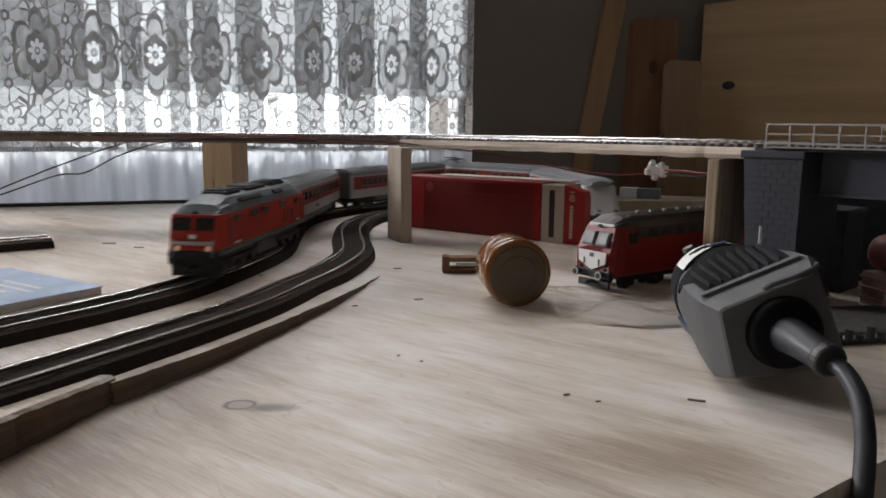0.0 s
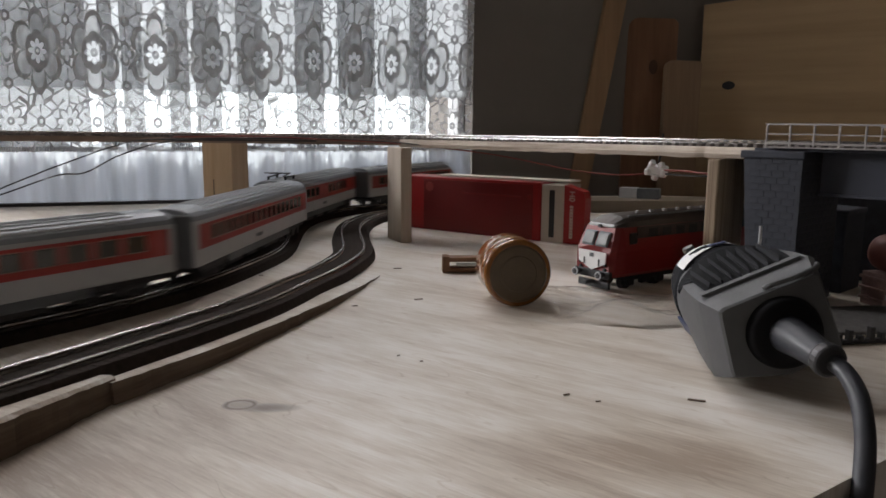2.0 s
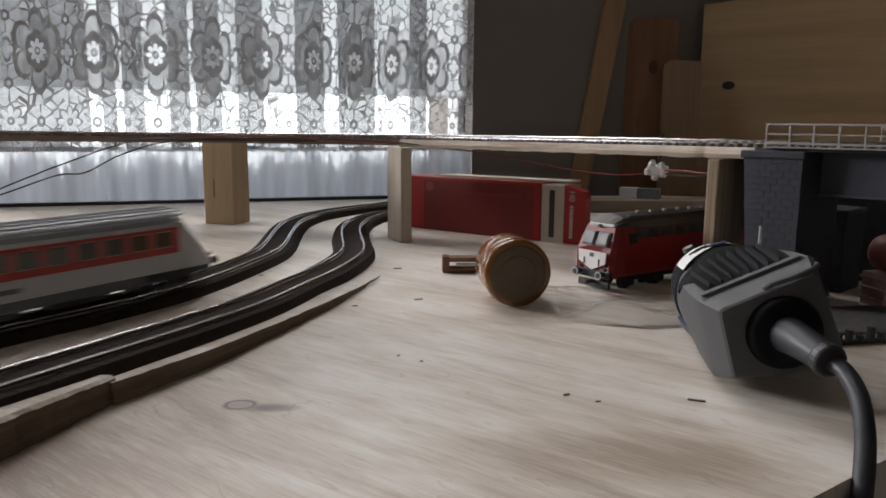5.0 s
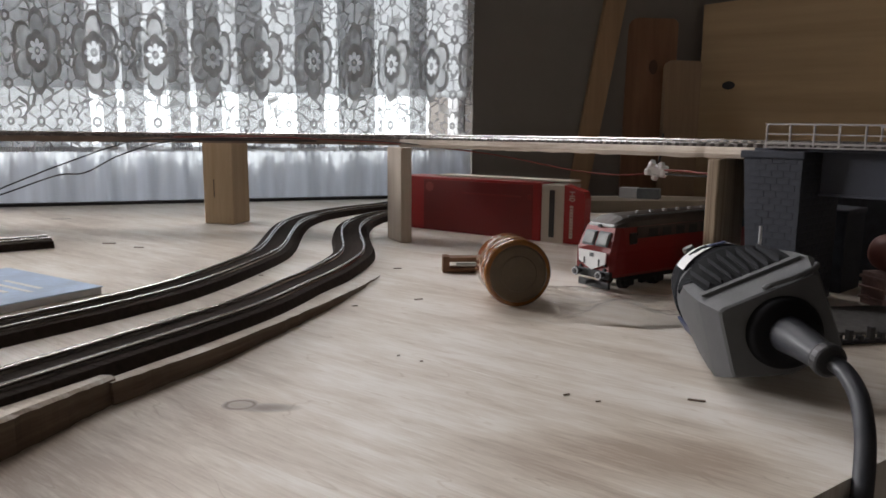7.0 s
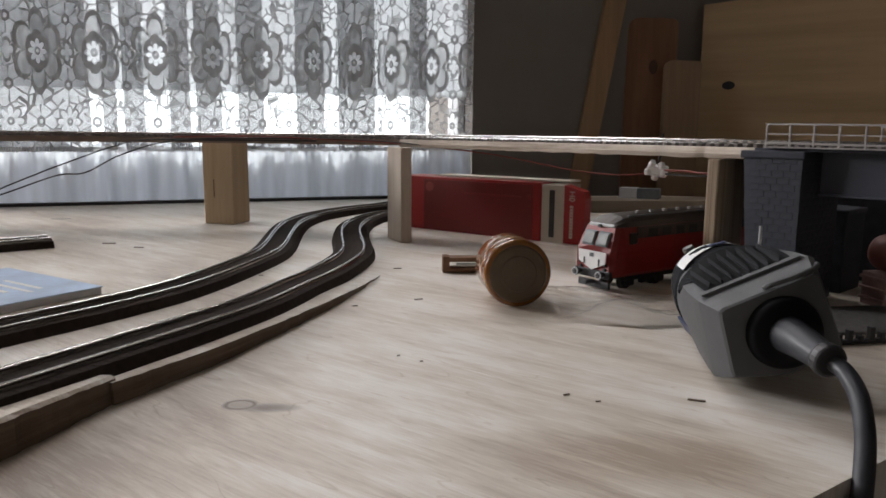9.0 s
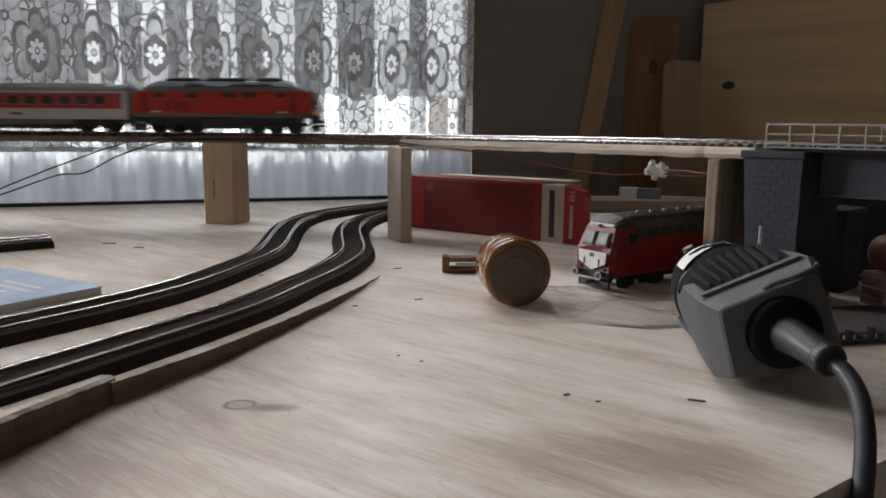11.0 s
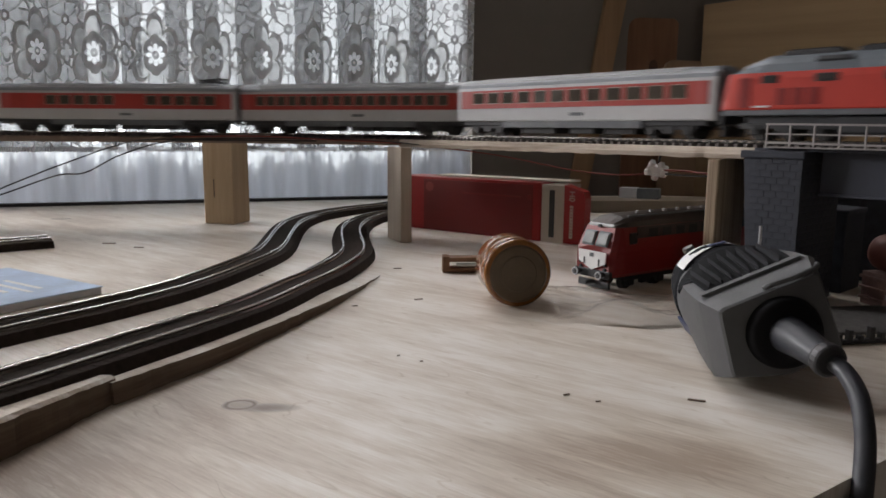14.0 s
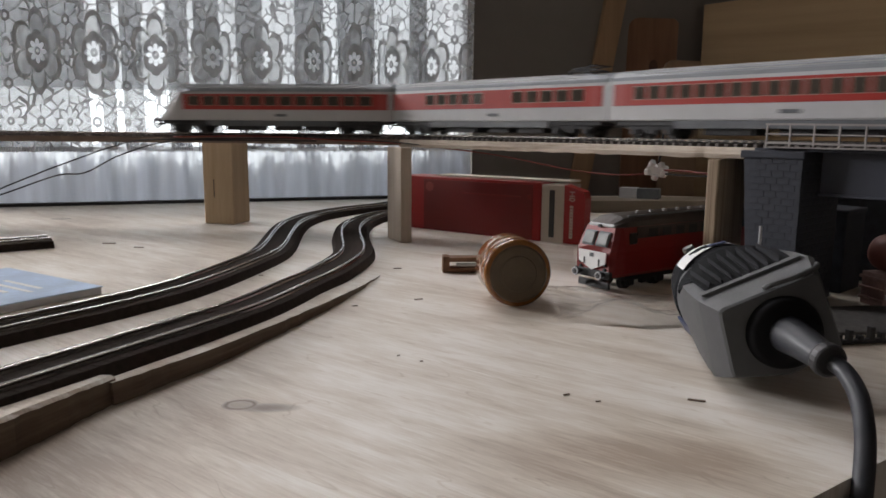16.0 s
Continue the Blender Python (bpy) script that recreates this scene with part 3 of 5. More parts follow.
# ---- the table ----
def tabletop():
    back = lambda x: 1.067 + 0.346 * (x + 0.111)
    poly = [(-1.30, -0.20), (-0.45, -0.20), (0.25, 0.294), (0.62, 0.40), (0.80, 0.62), (0.80, 1.02), (0.35, back(0.35) - 0.06), (0.0, back(0.0)), (-1.30, back(-1.30))]
    t = thing("layout_table", Matrix(), "plain plywood layout table with knots and scratches", "table")
    part("tabletop", prism(poly, -0.018, 0.0), M_PLY, t)
    strip = [(x, back(x)) for x in (-1.28, -0.02)]
    d = Vector((0.945, 0.327, 0))
    a, b = Vector((strip[0][0], strip[0][1], 0)), Vector((strip[1][0], strip[1][1], 0))
    part("edge_strip", sweep([a, b], [(-0.004, 0.0), (0.006, 0.0), (0.006, 0.004), (-0.004, 0.004)]), M_UNDER, t, "dark brown edging along the back of the table")
    for x, y in ((-1.2, -0.1), (-1.2, 0.55), (-0.35, 0.75), (0.72, 0.72), (0.3, 1.0), (-0.4, -0.1)):
        part("leg", box((0.05, 0.05, 0.742), (x, y, -0.389), 0.003), M_PINE, t)
    return t


tabletop()

# rail height rises gently to the front
RAIL_Z = lambda y: 0.0085 + 0.008 * min(1.0, max(0.0, (0.52 - y) / 0.30))
LOWER = [(0.215, 0.640), (0.175, 0.695), (0.143, 0.760), (0.130, 0.830), (0.130, 0.900), (0.130, 0.970), (0.108, 1.045), (0.050, 1.082), (-0.014, 1.055), (-0.050, 0.990), (-0.076, 0.927), (-0.114, 0.877), (-0.143, 0.816), (-0.1525, 0.765), (-0.152, 0.715), (-0.1455, 0.654), (-0.138, 0.590), (-0.1385, 0.545), (-0.151, 0.472), (-0.162, 0.431), (-0.1735, 0.404), (-0.190, 0.373), (-0.2095, 0.341), (-0.252, 0.268)]
CLIMB = [(-0.315, 0.155, 0.012), (-0.44, 0.04, 0.022), (-0.65, -0.02, 0.037), (-0.87, 0.06, 0.053), (-1.0, 0.28, 0.068), (-0.98, 0.52, 0.083), (-0.85, 0.68, 0.092), (-0.68, 0.735, 0.0955)]
UPPER = [(-0.5, 0.745), (-0.25, 0.738), (-0.12, 0.723), (-0.021, 0.690), (0.08, 0.592), (0.232, 0.415), (0.36, 0.265), (0.46, 0.147), (0.58, 0.0), (0.70, -0.15)]
DECK_Z = 0.0955
ROUTE = Line([(x, y, 0.0080) for x, y in LOWER] + CLIMB + [(x, y, DECK_Z) for x, y in UPPER])
NEAR_LINE = Line([(x, y, RAIL_Z(y)) for x, y in [(0.10, 0.885), (0.03, 0.885), (-0.02, 0.865), (-0.0667, 0.825), (-0.0842, 0.778), (-0.089, 0.719), (-0.0836, 0.659), (-0.0729, 0.5925), (-0.0702, 0.546), (-0.0777, 0.481), (-0.0878, 0.433), (-0.0949, 0.395), (-0.1029, 0.363), (-0.1171, 0.324), (-0.1287, 0.295), (-0.148, 0.248), (-0.178, 0.18), (-0.215, 0.10)]])


def nearest_s(line, x, y):
    i = min(range(len(line.p)), key=lambda k: (line.p[k].x - x) ** 2 + (line.p[k].y - y) ** 2)
    return line.s[i]


S_FRONT = nearest_s(ROUTE, -0.252, 0.268)
S_DECK = nearest_s(ROUTE, -0.68, 0.735)
S_BRIDGE = nearest_s(ROUTE, 0.205, 0.447)

def sleeper_mesh(name, w, d, h, material):
    bm = box((d, w, h), (0, 0, -h / 2), 0.0004)
    me = bpy.data.meshes.new(name)
    bm.to_mesh(me)
    bm.free()
    me.materials.append(material)
    return me


def track(name, line, s0, s1, label, bed=True, step=0.0062, sleeper=M_SLEEPER, picked=None, drop=0.0085):
    """A model track: two steel rails, sleepers and, if wanted, a sloped bed. picked: the stretch whose sleepers are pieces."""
    t = thing(name, Matrix(), label, "model track")
    pts = line.points(s0, s1, 0.008)
    if bed:
        h = drop - 0.0003
        part("track_bed", sweep(pts, [(-0.0172, -h), (0.0172, -h), (0.0150, -0.0027), (-0.0150, -0.0027)]), M_BED, t, "dark brown moulded bed")
    for o in (-0.0083, 0.0083):
        part("rail", sweep(pts, [(o - 0.0010, -0.0026), (o + 0.0010, -0.0026), (o + 0.0004, -0.0018), (o + 0.00065, -0.0006), (o + 0.0006, -0.0002), (o + 0.0003, 0), (o - 0.0003, 0), (o - 0.0006, -0.0002), (o - 0.00065, -0.0006), (o - 0.0004, -0.0018)]), M_RAIL, t, "bright steel rail")
    me = sleeper_mesh("sleeper", 0.0295, 0.0027, 0.0020, sleeper)
    lo, hi = picked if picked else (s0, s1)
    rest = bmesh.new()
    s, k = s0 + 0.003, 0
    while s < s1:
        m = line.carry(s, 0.004) @ Matrix.Translation((0, 0, -0.0025))
        if lo <= s <= hi and k < 290:
            shared("sleeper", me, t, m)
            k += 1
        else:
            add_box(rest, (0.0027, 0.0295, 0.0020), (0, 0, -0.001), 0, m)
        s += step
    if len(rest.verts):
        tagged(part("sleepers", rest, sleeper, t), kind="stuff")
    else:
        rest.free()
    return t


track("far_track", ROUTE, 0.0, S_FRONT + 0.10, "dark model railway track winding under the viaduct", picked=(0.30, 3.0))
track("near_track", NEAR_LINE, 0.0, NEAR_LINE.length, "dark model railway track beside the plywood edge")
track("climbing_track", ROUTE, S_FRONT + 0.101, S_DECK - 0.001, "model railway track climbing to the viaduct", bed=False, picked=(9, 9))
track("viaduct_track", ROUTE, S_DECK, ROUTE.length, "grey-sleepered model track on the plywood viaduct", bed=False, sleeper=M_SLEEPER_GREY, picked=(S_DECK, S_DECK + 1.30))


def ramp_board():
    """The plywood strip under both tracks, rising to the front, with a ragged sawn edge."""
    rng = random.Random(3)
    bm = bmesh.new()
    near = [(-0.043, 0.497), (-0.058, 0.423), (-0.0785, 0.354), (-0.099, 0.297), (-0.1195, 0.2535)]
    edge = spline([(x, y, 0) for x, y in near], 10)
    far = spline([(-0.106, 0.50, 0), (-0.115, 0.455, 0), (-0.137, 0.385, 0), (-0.160, 0.330, 0), (-0.189, 0.286, 0)], 10)
    rings = []
    for p, q in zip(edge, far):
        zt = max(0.0006, RAIL_Z(p.y) - 0.0085 - 0.0004 + 0.5 * min(0.004, max(0.0, (0.497 - p.y) * 0.05)))
        zq = 0.0006
        j = Vector((rng.uniform(-1, 1), rng.uniform(-1, 1), 0)) * 0.0008
        rings.append([Vector((p.x, p.y, 0.0)) + j, Vector((p.x, p.y, zt)) + j * 0.6, Vector((q.x, q.y, zq)), Vector((q.x, q.y, 0.0))])
    b = part("ramp_board", fix_normals(loft(bm, rings)), [M_PLY, M_PLY_EDGE])
    for f in b.data.polygons:
        f.material_index = 1 if abs(f.normal.z) < 0.5 else 0
    tagged(b, "thin plywood strip with ragged sawn edge under the tracks", "plywood board")
    bm = bmesh.new()
    rings = []
    edge = spline([(-0.1195, 0.2570, 0), (-0.1265, 0.2310, 0), (-0.1340, 0.2050, 0), (-0.150, 0.150, 0), (-0.172, 0.08, 0)], 8)
    for p in edge:
        q = Vector((p.x - 0.080, p.y + 0.034, 0))
        z = RAIL_Z(p.y) - 0.0085 + 0.0035 + min(0.003, (0.2545 - p.y) * 0.03)
        j = Vector((rng.uniform(-1, 1), rng.uniform(-1, 1), 0)) * 0.0006
        rings.append([Vector((p.x, p.y, 0.0)) + j, Vector((p.x, p.y, z - 0.0012)) + j, Vector((p.x - 0.0012, p.y + 0.0005, z)), Vector((q.x, q.y, 0.0008)), Vector((q.x, q.y, 0.0))])
    b = part("ramp_board", fix_normals(loft(bm, rings)), [M_PLY, M_PLY_EDGE])
    for f in b.data.polygons:
        f.material_index = 1 if abs(f.normal.z) < 0.5 else 0
    tagged(b, "thicker plywood strip with rounded edge under the tracks", "plywood board")


ramp_board()


def viaduct():
    """Plywood deck strips, carried by timber posts."""
    s1 = S_BRIDGE
    smid = nearest_s(ROUTE, -0.03, 0.695)
    deck = thing("viaduct_deck", Matrix(), "thin plywood viaduct deck with torn pale edge", "viaduct deck")
    prof = lambda w, h: [(-w, -0.0045 - h), (w, -0.0045 - h), (w, -0.0045), (-w, -0.0045)]
    part("plank", sweep(ROUTE.points(S_FRONT + 0.25, smid, 0.01), prof(0.021, 0.0055)), M_DECK_DARK, deck)
    rng = random.Random(8)
    pts = ROUTE.points(smid + 0.0005, s1, 0.006)
    rings = []
    for i, p in enumerate(pts):
        d = (pts[min(i + 1, len(pts) - 1)] - pts[max(i - 1, 0)]).normalized()
        sd = d.cross(Vector((0, 0, 1)))
        w = 0.0235 + rng.uniform(-0.0006, 0.0006)
        h = 0.0068 + rng.uniform(-0.0005, 0.0005)
        rings.append([p + sd * a + Vector((0, 0, c)) for a, c in ((-w, -0.0045 - h), (w, -0.0045 - h), (w + 0.001, -0.0085), (w - 0.002, -0.0045), (-w, -0.0045))])
    part("plank", fix_normals(loft(bmesh.new(), rings)), M_DECK, deck, "thicker plywood plank with torn white edge")

    def post(at, size, rz, material, label, lean=(0, 0)):
        p = part("viaduct_post", box(size, (0, 0, size[2] / 2), 0.0012), material)
        p.matrix_basis = pose(*at, lean[0], lean[1], rz)
        tagged(p, label, "wooden post", "viaduct posts")
        return p

    a = post((-0.2315, 0.784, 0), (0.0345, 0.034, 0.0855), -14, M_PINE, "square pine post with a dark split under the viaduct")
    b = post((-0.040, 0.6645, 0), (0.0105, 0.036, 0.0845), 24, M_PINE_GREY, "slim pale pine post under the viaduct")
    c = post((0.1785, 0.4645, 0), (0.0078, 0.040, 0.0838), -45, M_LAYER, "layered plywood post under the viaduct")
    part("split", box((0.0009, 0.0006, 0.0190), (-0.0048, -0.0171, 0.0375), 0.0002), M_BLACK, a, "dark split in the grain")
    for s in (S_FRONT + 0.45, S_FRONT + 0.80, S_FRONT + 1.15, S_DECK - 0.05, S_DECK + 0.12):
        p = ROUTE.at(s)
        post((p.x, p.y, 0), (0.036, 0.036, p.z - 0.0102), 0, M_PINE, "square pine post under the climbing track")


viaduct()


# ---- rolling stock ----
def shell(sec, x0, x1, taper=0.0):
    """A body swept along x from a half section of (y, z), mirrored; ends may be drawn in."""
    pts = [(y, z) for y, z in sec] + [(-y, z) for y, z in reversed(sec)]
    rings = [[Vector((x, y, z)) for y, z in pts] for x in (x0, x1)]
    return loft(bmesh.new(), rings)


def wheelset(parent, x, z, r):
    g = bmesh.new()
    for y in (-0.0083, 0.0083):
        add_cyl(g, r, r, 0.0026, pose(x, y, z, 90, 0, 0), 18)
        add_cyl(g, r + 0.0009, r + 0.0009, 0.0008, pose(x, y * 0.82, z, 90, 0, 0), 18)
    add_cyl(g, 0.001, 0.001, 0.0166, pose(x, 0, z, 90, 0, 0), 8)
    return part("wheelset", g, M_WHEEL_DARK, parent, "dark steel wheelset")


def bogie(parent, x, wheels, r=0.0053, length=0.040, wide=0.0115):
    g = bmesh.new()
    for y in (-wide, wide):
        add_box(g, (length, 0.003, 0.0036), (x, y, r + 0.0022), 0.0006)
        for w in wheels:
            add_box(g, (0.0065, 0.0036, 0.0058), (x + w, y * 1.04, r), 0.0007)
        add_box(g, (0.009, 0.0034, 0.006), (x, y * 1.03, r + 0.0006), 0.0007)
    add_box(g, (0.010, wide * 2, 0.003), (x, 0, r + 0.003), 0.0004)
    b = part("bogie", g, M_UNDER, parent, "black bogie frame")
    for w in wheels:
        wheelset(b, x + w, r, r)
    return b


def buffers(parent, x, sgn, z=0.0120, y=0.0100, material=None):
    for s in (-y, y):
        g = cyl(0.0016, 0.0016, 0.0045, pose(x + sgn * 0.002, s, z, 0, 90, 0), 12)
        add_cyl(g, 0.0027, 0.0027, 0.0008, pose(x + sgn * 0.0046, s, z, 0, 90, 0), 16, 0.0002)
        part("buffer", g, material or M_UNDER, parent)


def pane_box(name, parent, size, at, material=None, label=""):
    return part(name, box(size, at, min(size) * 0.3), material or M_GLASS_DARK, parent, label)


COACH_L, LOCO_L = 0.2368, 0.180


BOGIE = 0.0845                                  # from the middle of a coach to its bogie


def coach(name, label, windows, cab=False, pantograph=False, blank=()):
    """A long-distance coach: light grey sides, red window band, ribbed grey roof."""
    c = thing(name, Matrix(), label, "model coach", "passenger coaches of the train")
    L = COACH_L
    h = L / 2
    base = 0.0118
    sec = [(0.0160, base), (0.0166, base + 0.001), (0.0166, 0.0365), (0.0160, 0.0388)]
    if cab:
        # sloped driving end at the rear
        pts = lambda dx: [(y, z) for y, z in sec] + [(-y, z) for y, z in reversed(sec)]
        rings = []
        for x, k, lean in ((-h, 0.58, 0.024), (-h + 0.004, 0.88, 0.021), (-h + 0.012, 1.0, 0.015), (h, 1.0, 0.0)):
            rings.append([Vector((x + lean * (z - base) / 0.027, y * k, z)) for y, z in pts(0)])
        bm = loft(bmesh.new(), rings)
    else:
        bm = shell(sec, -h, h)
        ends = [e for e in bm.edges if abs(e.verts[0].co.x - e.verts[1].co.x) < 1e-6 and abs(e.verts[0].co.z - e.verts[1].co.z) > 0.02]
        bmesh.ops.bevel(bm, geom=ends, offset=0.0012, segments=2, affect="EDGES", profile=0.5)
    fix_normals(bm)
    part("body", bm, M_LIGHTGREY, c)
    # roof
    rs = [(0.0163, 0.0387), (0.0154, 0.0412), (0.0130, 0.0436), (0.0090, 0.0453), (0.0045, 0.0461), (0.0, 0.0463)]
    half = [(y, z) for y, z in rs] + [(-y, z) for y, z in reversed(rs[:-1])]
    xs = ([-h + 0.0225, -h + 0.036, h - 0.002, h] if cab else [-h, -h + 0.002, h - 0.002, h])
    ks = [0.62 if cab else 0.93, 1.0, 1.0, 0.93]
    rings = [[Vector((x, y * k, 0.0387 + (z - 0.0387) * k)) for y, z in half] for x, k in zip(xs, ks)]
    part("roof", fix_normals(loft(bmesh.new(), rings)), M_ROOF_COACH, c, "ribbed grey roof", smooth=False)
    g = bmesh.new()
    for y, z in ((0.0140, 0.0427), (0.0110, 0.0446), (0.0068, 0.0458), (0.0022, 0.0463)):
        for s in (-1, 1):
            add_box(g, (L - 0.05, 0.0006, 0.0007), (0, s * y, z + 0.0001))
    part("roof_rib", g, M_LIGHTGREY, c, "pale roof ribs")
    if cab:
        part("windscreen", box((0.0012, 0.0200, 0.0100), (0, 0, 0), 0.0004, pose(-h + 0.0178, 0, 0.0305, 0, 42, 0)), M_GLASS_DARK, c, "dark raked windscreen")
        for y in (-0.0085, 0.0085):
            pane_box("headlight", c, (0.0010, 0.003, 0.002), (-h + 0.0005, y, 0.0165), M_GLASS_DARK)
    # window band and windows on each side
    x0, x1 = (-h + 0.030, h - 0.0045) if cab else (-h + 0.0045, h - 0.0045)
    if cab:
        x0 = -h + 0.030
    for s in (-1, 1):
        part("window_band", box((x1 - x0, 0.0006, 0.0146), ((x0 + x1) / 2, s * 0.01662, 0.0292), 0.0001), M_STRIPE, c, "red window band")
        for k in range(windows):
            x = -h + 0.026 + (L - 0.052) * k / (windows - 1)
            if any(a <= k <= b for a, b in blank) or (cab and k == 0):
                continue
            ww = min(0.0120, (L - 0.052) / (windows - 1) * 0.72)
            part("window_frame", box((ww + 0.0012, 0.0006, 0.0092), (x, s * 0.01672, 0.0302), 0.0002), M_TRIM, c)
            w = part("window", box((ww, 0.0010, 0.0082), (x, s * 0.01680, 0.0302), 0.0003), M_PANE, c)
        for x in (-h + 0.0105, h - 0.0105):
            if not (cab and x < 0):
                part("door", box((0.0080, 0.0009, 0.0146), (x, s * 0.01664, 0.0292), 0.0003), M_DOOR, c, "red folding door")
        part("sign_plate", box((0.012, 0.0006, 0.0024), (0.01, s * 0.01675, 0.0168), 0.0001), M_SKIRT, c, "small dark lettering panel")
    # underframe
    for s in (-1, 1):
        part("skirt", box((L - 0.106, 0.0016, 0.0052), (0, s * 0.0150, 0.0092), 0.0004), M_SKIRT, c, "dark grey side skirt")
    g = box((L - 0.012, 0.029, 0.0034), (0, 0, 0.0100), 0.0005)
    for x, w in ((-0.03, 0.034), (0.012, 0.022), (0.045, 0.026)):
        add_box(g, (w, 0.024, 0.0052), (x, 0, 0.0050), 0.0007)
    part("underframe", g, M_UNDER, c, "black underfloor boxes")
    for x in (-BOGIE, BOGIE):
        bogie(c, x, (-0.0135, 0.0135))
    for s in (-1, 1):
        if not (cab and s < 0):
            part("gangway", box((0.0040, 0.0290, 0.0310), (s * (h + 0.0006), 0, 0.0270), 0.0010), M_SKIRT, c, "dark grey rubber gangway")
        part("coupler", box((0.010, 0.003, 0.002), (s * (h + 0.001), 0, 0.0080), 0.0004), M_UNDER, c)
        buffers(c, s * h - s * 0.003, s)
    if pantograph:
        px0 = h - 0.028
        g = bmesh.new()
        for y in (-0.008, 0.008):
            for x in (px0 - 0.011, px0 + 0.011):
                add_cyl(g, 0.0011, 0.0013, 0.003, pose(x, y, 0.0463, 0, 0, 0), 8)
            add_box(g, (0.026, 0.0011, 0.0010), (px0, y, 0.0482))
        pg = part("pantograph", g, M_UNDER, c, "folded black pantograph on the roof")
        g = bmesh.new()
        for y in (-0.006, 0.006):
            g2 = tube([(px0 + 0.011, y, 0.0487), (px0 - 0.012, y * 0.7, 0.0502)], 0.0005, 6)
            add_bm(g, g2, Matrix())
            g2 = tube([(px0 - 0.012, y * 0.7, 0.0502), (px0 + 0.010, y * 1.2, 0.0512)], 0.0005, 6)
            add_bm(g, g2, Matrix())
        part("arm", g, M_UNDER, pg)
        part("contact_strip", box((0.0035, 0.024, 0.0008), (px0 + 0.010, 0, 0.0518), 0.0002), M_UNDER, pg)
    return c




def diesel_loco():
    """The train's big red diesel: rounded grey roof, sloped cab ends, six-wheel bogies."""
    c = thing("diesel_locomotive", Matrix(), "bright red model diesel locomotive with grey roof and lit headlights", "model locomotive")
    L = LOCO_L
    h = L / 2
    base, eave = 0.0178, 0.0392
    sec = [(0.0168, base), (0.0172, base + 0.0008), (0.0172, 0.0355), (0.0163, eave)]
    prof = [(y, z) for y, z in sec] + [(-y, z) for y, z in reversed(sec)]

    def ring(x, k, rake):
        sg = 1 if x > 0 else -1
        return [Vector((x - sg * rake * max(0.0, z - 0.026), y * k, z)) for y, z in prof]

    bm = loft(bmesh.new(), [ring(-h, 0.86, 0.30), ring(-h + 0.005, 0.97, 0.15), ring(-h + 0.016, 1, 0), ring(h - 0.016, 1, 0), ring(h - 0.005, 0.97, 0.15), ring(h, 0.86, 0.30)])
    part("body", fix_normals(bm), M_RED, c)
    rs = [(0.0164, eave), (0.0146, 0.0440), (0.0112, 0.0478), (0.0070, 0.0494), (0.0, 0.0499)]
    half = rs + [(-y, z) for y, z in reversed(rs[:-1])]

    def rring(x, k, kz):
        return [Vector((x, y * k, eave + (z - eave) * kz)) for y, z in half]

    part("roof", fix_normals(loft(bmesh.new(), [rring(-h + 0.0065, 0.86, 0.05), rring(-h + 0.012, 0.95, 0.55), rring(-h + 0.026, 1, 1), rring(h - 0.026, 1, 1), rring(h - 0.012, 0.95, 0.55), rring(h - 0.0065, 0.86, 0.05)])), M_ROOF, c, "dark grey rounded roof")
    g = bmesh.new()
    for x, w in ((-0.041, 0.032), (0.003, 0.038), (0.045, 0.024)):
        add_box(g, (w, 0.017, 0.003), (x, 0, 0.0498), 0.0007)
        for k in range(5):
            add_box(g, (w * 0.12, 0.014, 0.0012), (x + w * (k - 2) * 0.18, 0, 0.0517))
    part("roof_vent", g, M_UNDER, c, "black roof grilles")
    for s in (-1, 1):
        for x, w in ((0.030, 0.040), (-0.026, 0.018)):
            part("roof_grille", box((w, 0.0030, 0.0024), (0, 0, 0), 0.0003, pose(x, s * 0.0140, 0.0452, s * -48, 0, 0)), M_UNDER, c, "dark roof grille")
    part("frame", box((L - 0.004, 0.0340, 0.0034), (0, 0, 0.0161), 0.0006), M_SKIRT, c, "grey frame edge")
    for s in (-1, 1):
        for x, w in ((-0.060, 0.008), (-0.028, 0.010), (0.009, 0.012), (0.030, 0.010), (0.060, 0.007)):
            pane_box("side_window", c, (w * 1.25, 0.0010, 0.0046), (x, s * 0.01710, 0.0352))
        g = bmesh.new()
        for k in range(7):
            add_box(g, (0.040, 0.0006, 0.0007), (0.035, s * 0.01735, 0.0198 + k * 0.0021))
        part("side_rib", g, M_RED, c)
        g = bmesh.new()
        for x in (-0.052, -0.043, -0.034):
            add_box(g, (0.0065, 0.0005, 0.0095), (x, s * 0.01735, 0.0252), 0.0002)
        part("louvre", g, M_RED_DARK, c, "dark red side louvres")
        for x in (-0.0745, 0.0715):
            part("door", box((0.0068, 0.0006, 0.0176), (x, s * 0.01735, 0.0278), 0.0002), M_RED_DARK, c)
            part("number_plate", box((0.0090, 0.0005, 0.0011), (x * 0.86, s * 0.0175, 0.0196)), M_WHITE, c, "white number bars")
    for sg in (-1, 1):
        for y in (-0.0074, 0.0074):
            part("windscreen", box((0.0012, 0.0118, 0.0082), (0, 0, 0), 0.0004, pose(sg * (h - 0.0020), y, 0.0338, 0, -sg * 17, 0)), M_GLASS_DARK, c, "dark split windscreen")
        part("front_stripe", box((0.0012, 0.0270, 0.0022), (sg * (h + 0.0003), 0, 0.0222), 0.0003), M_LIGHTGREY, c, "pale front stripe")
        part("badge", box((0.0010, 0.0048, 0.0028), (sg * (h + 0.0003), 0, 0.0262), 0.0003), M_WHITE, c)
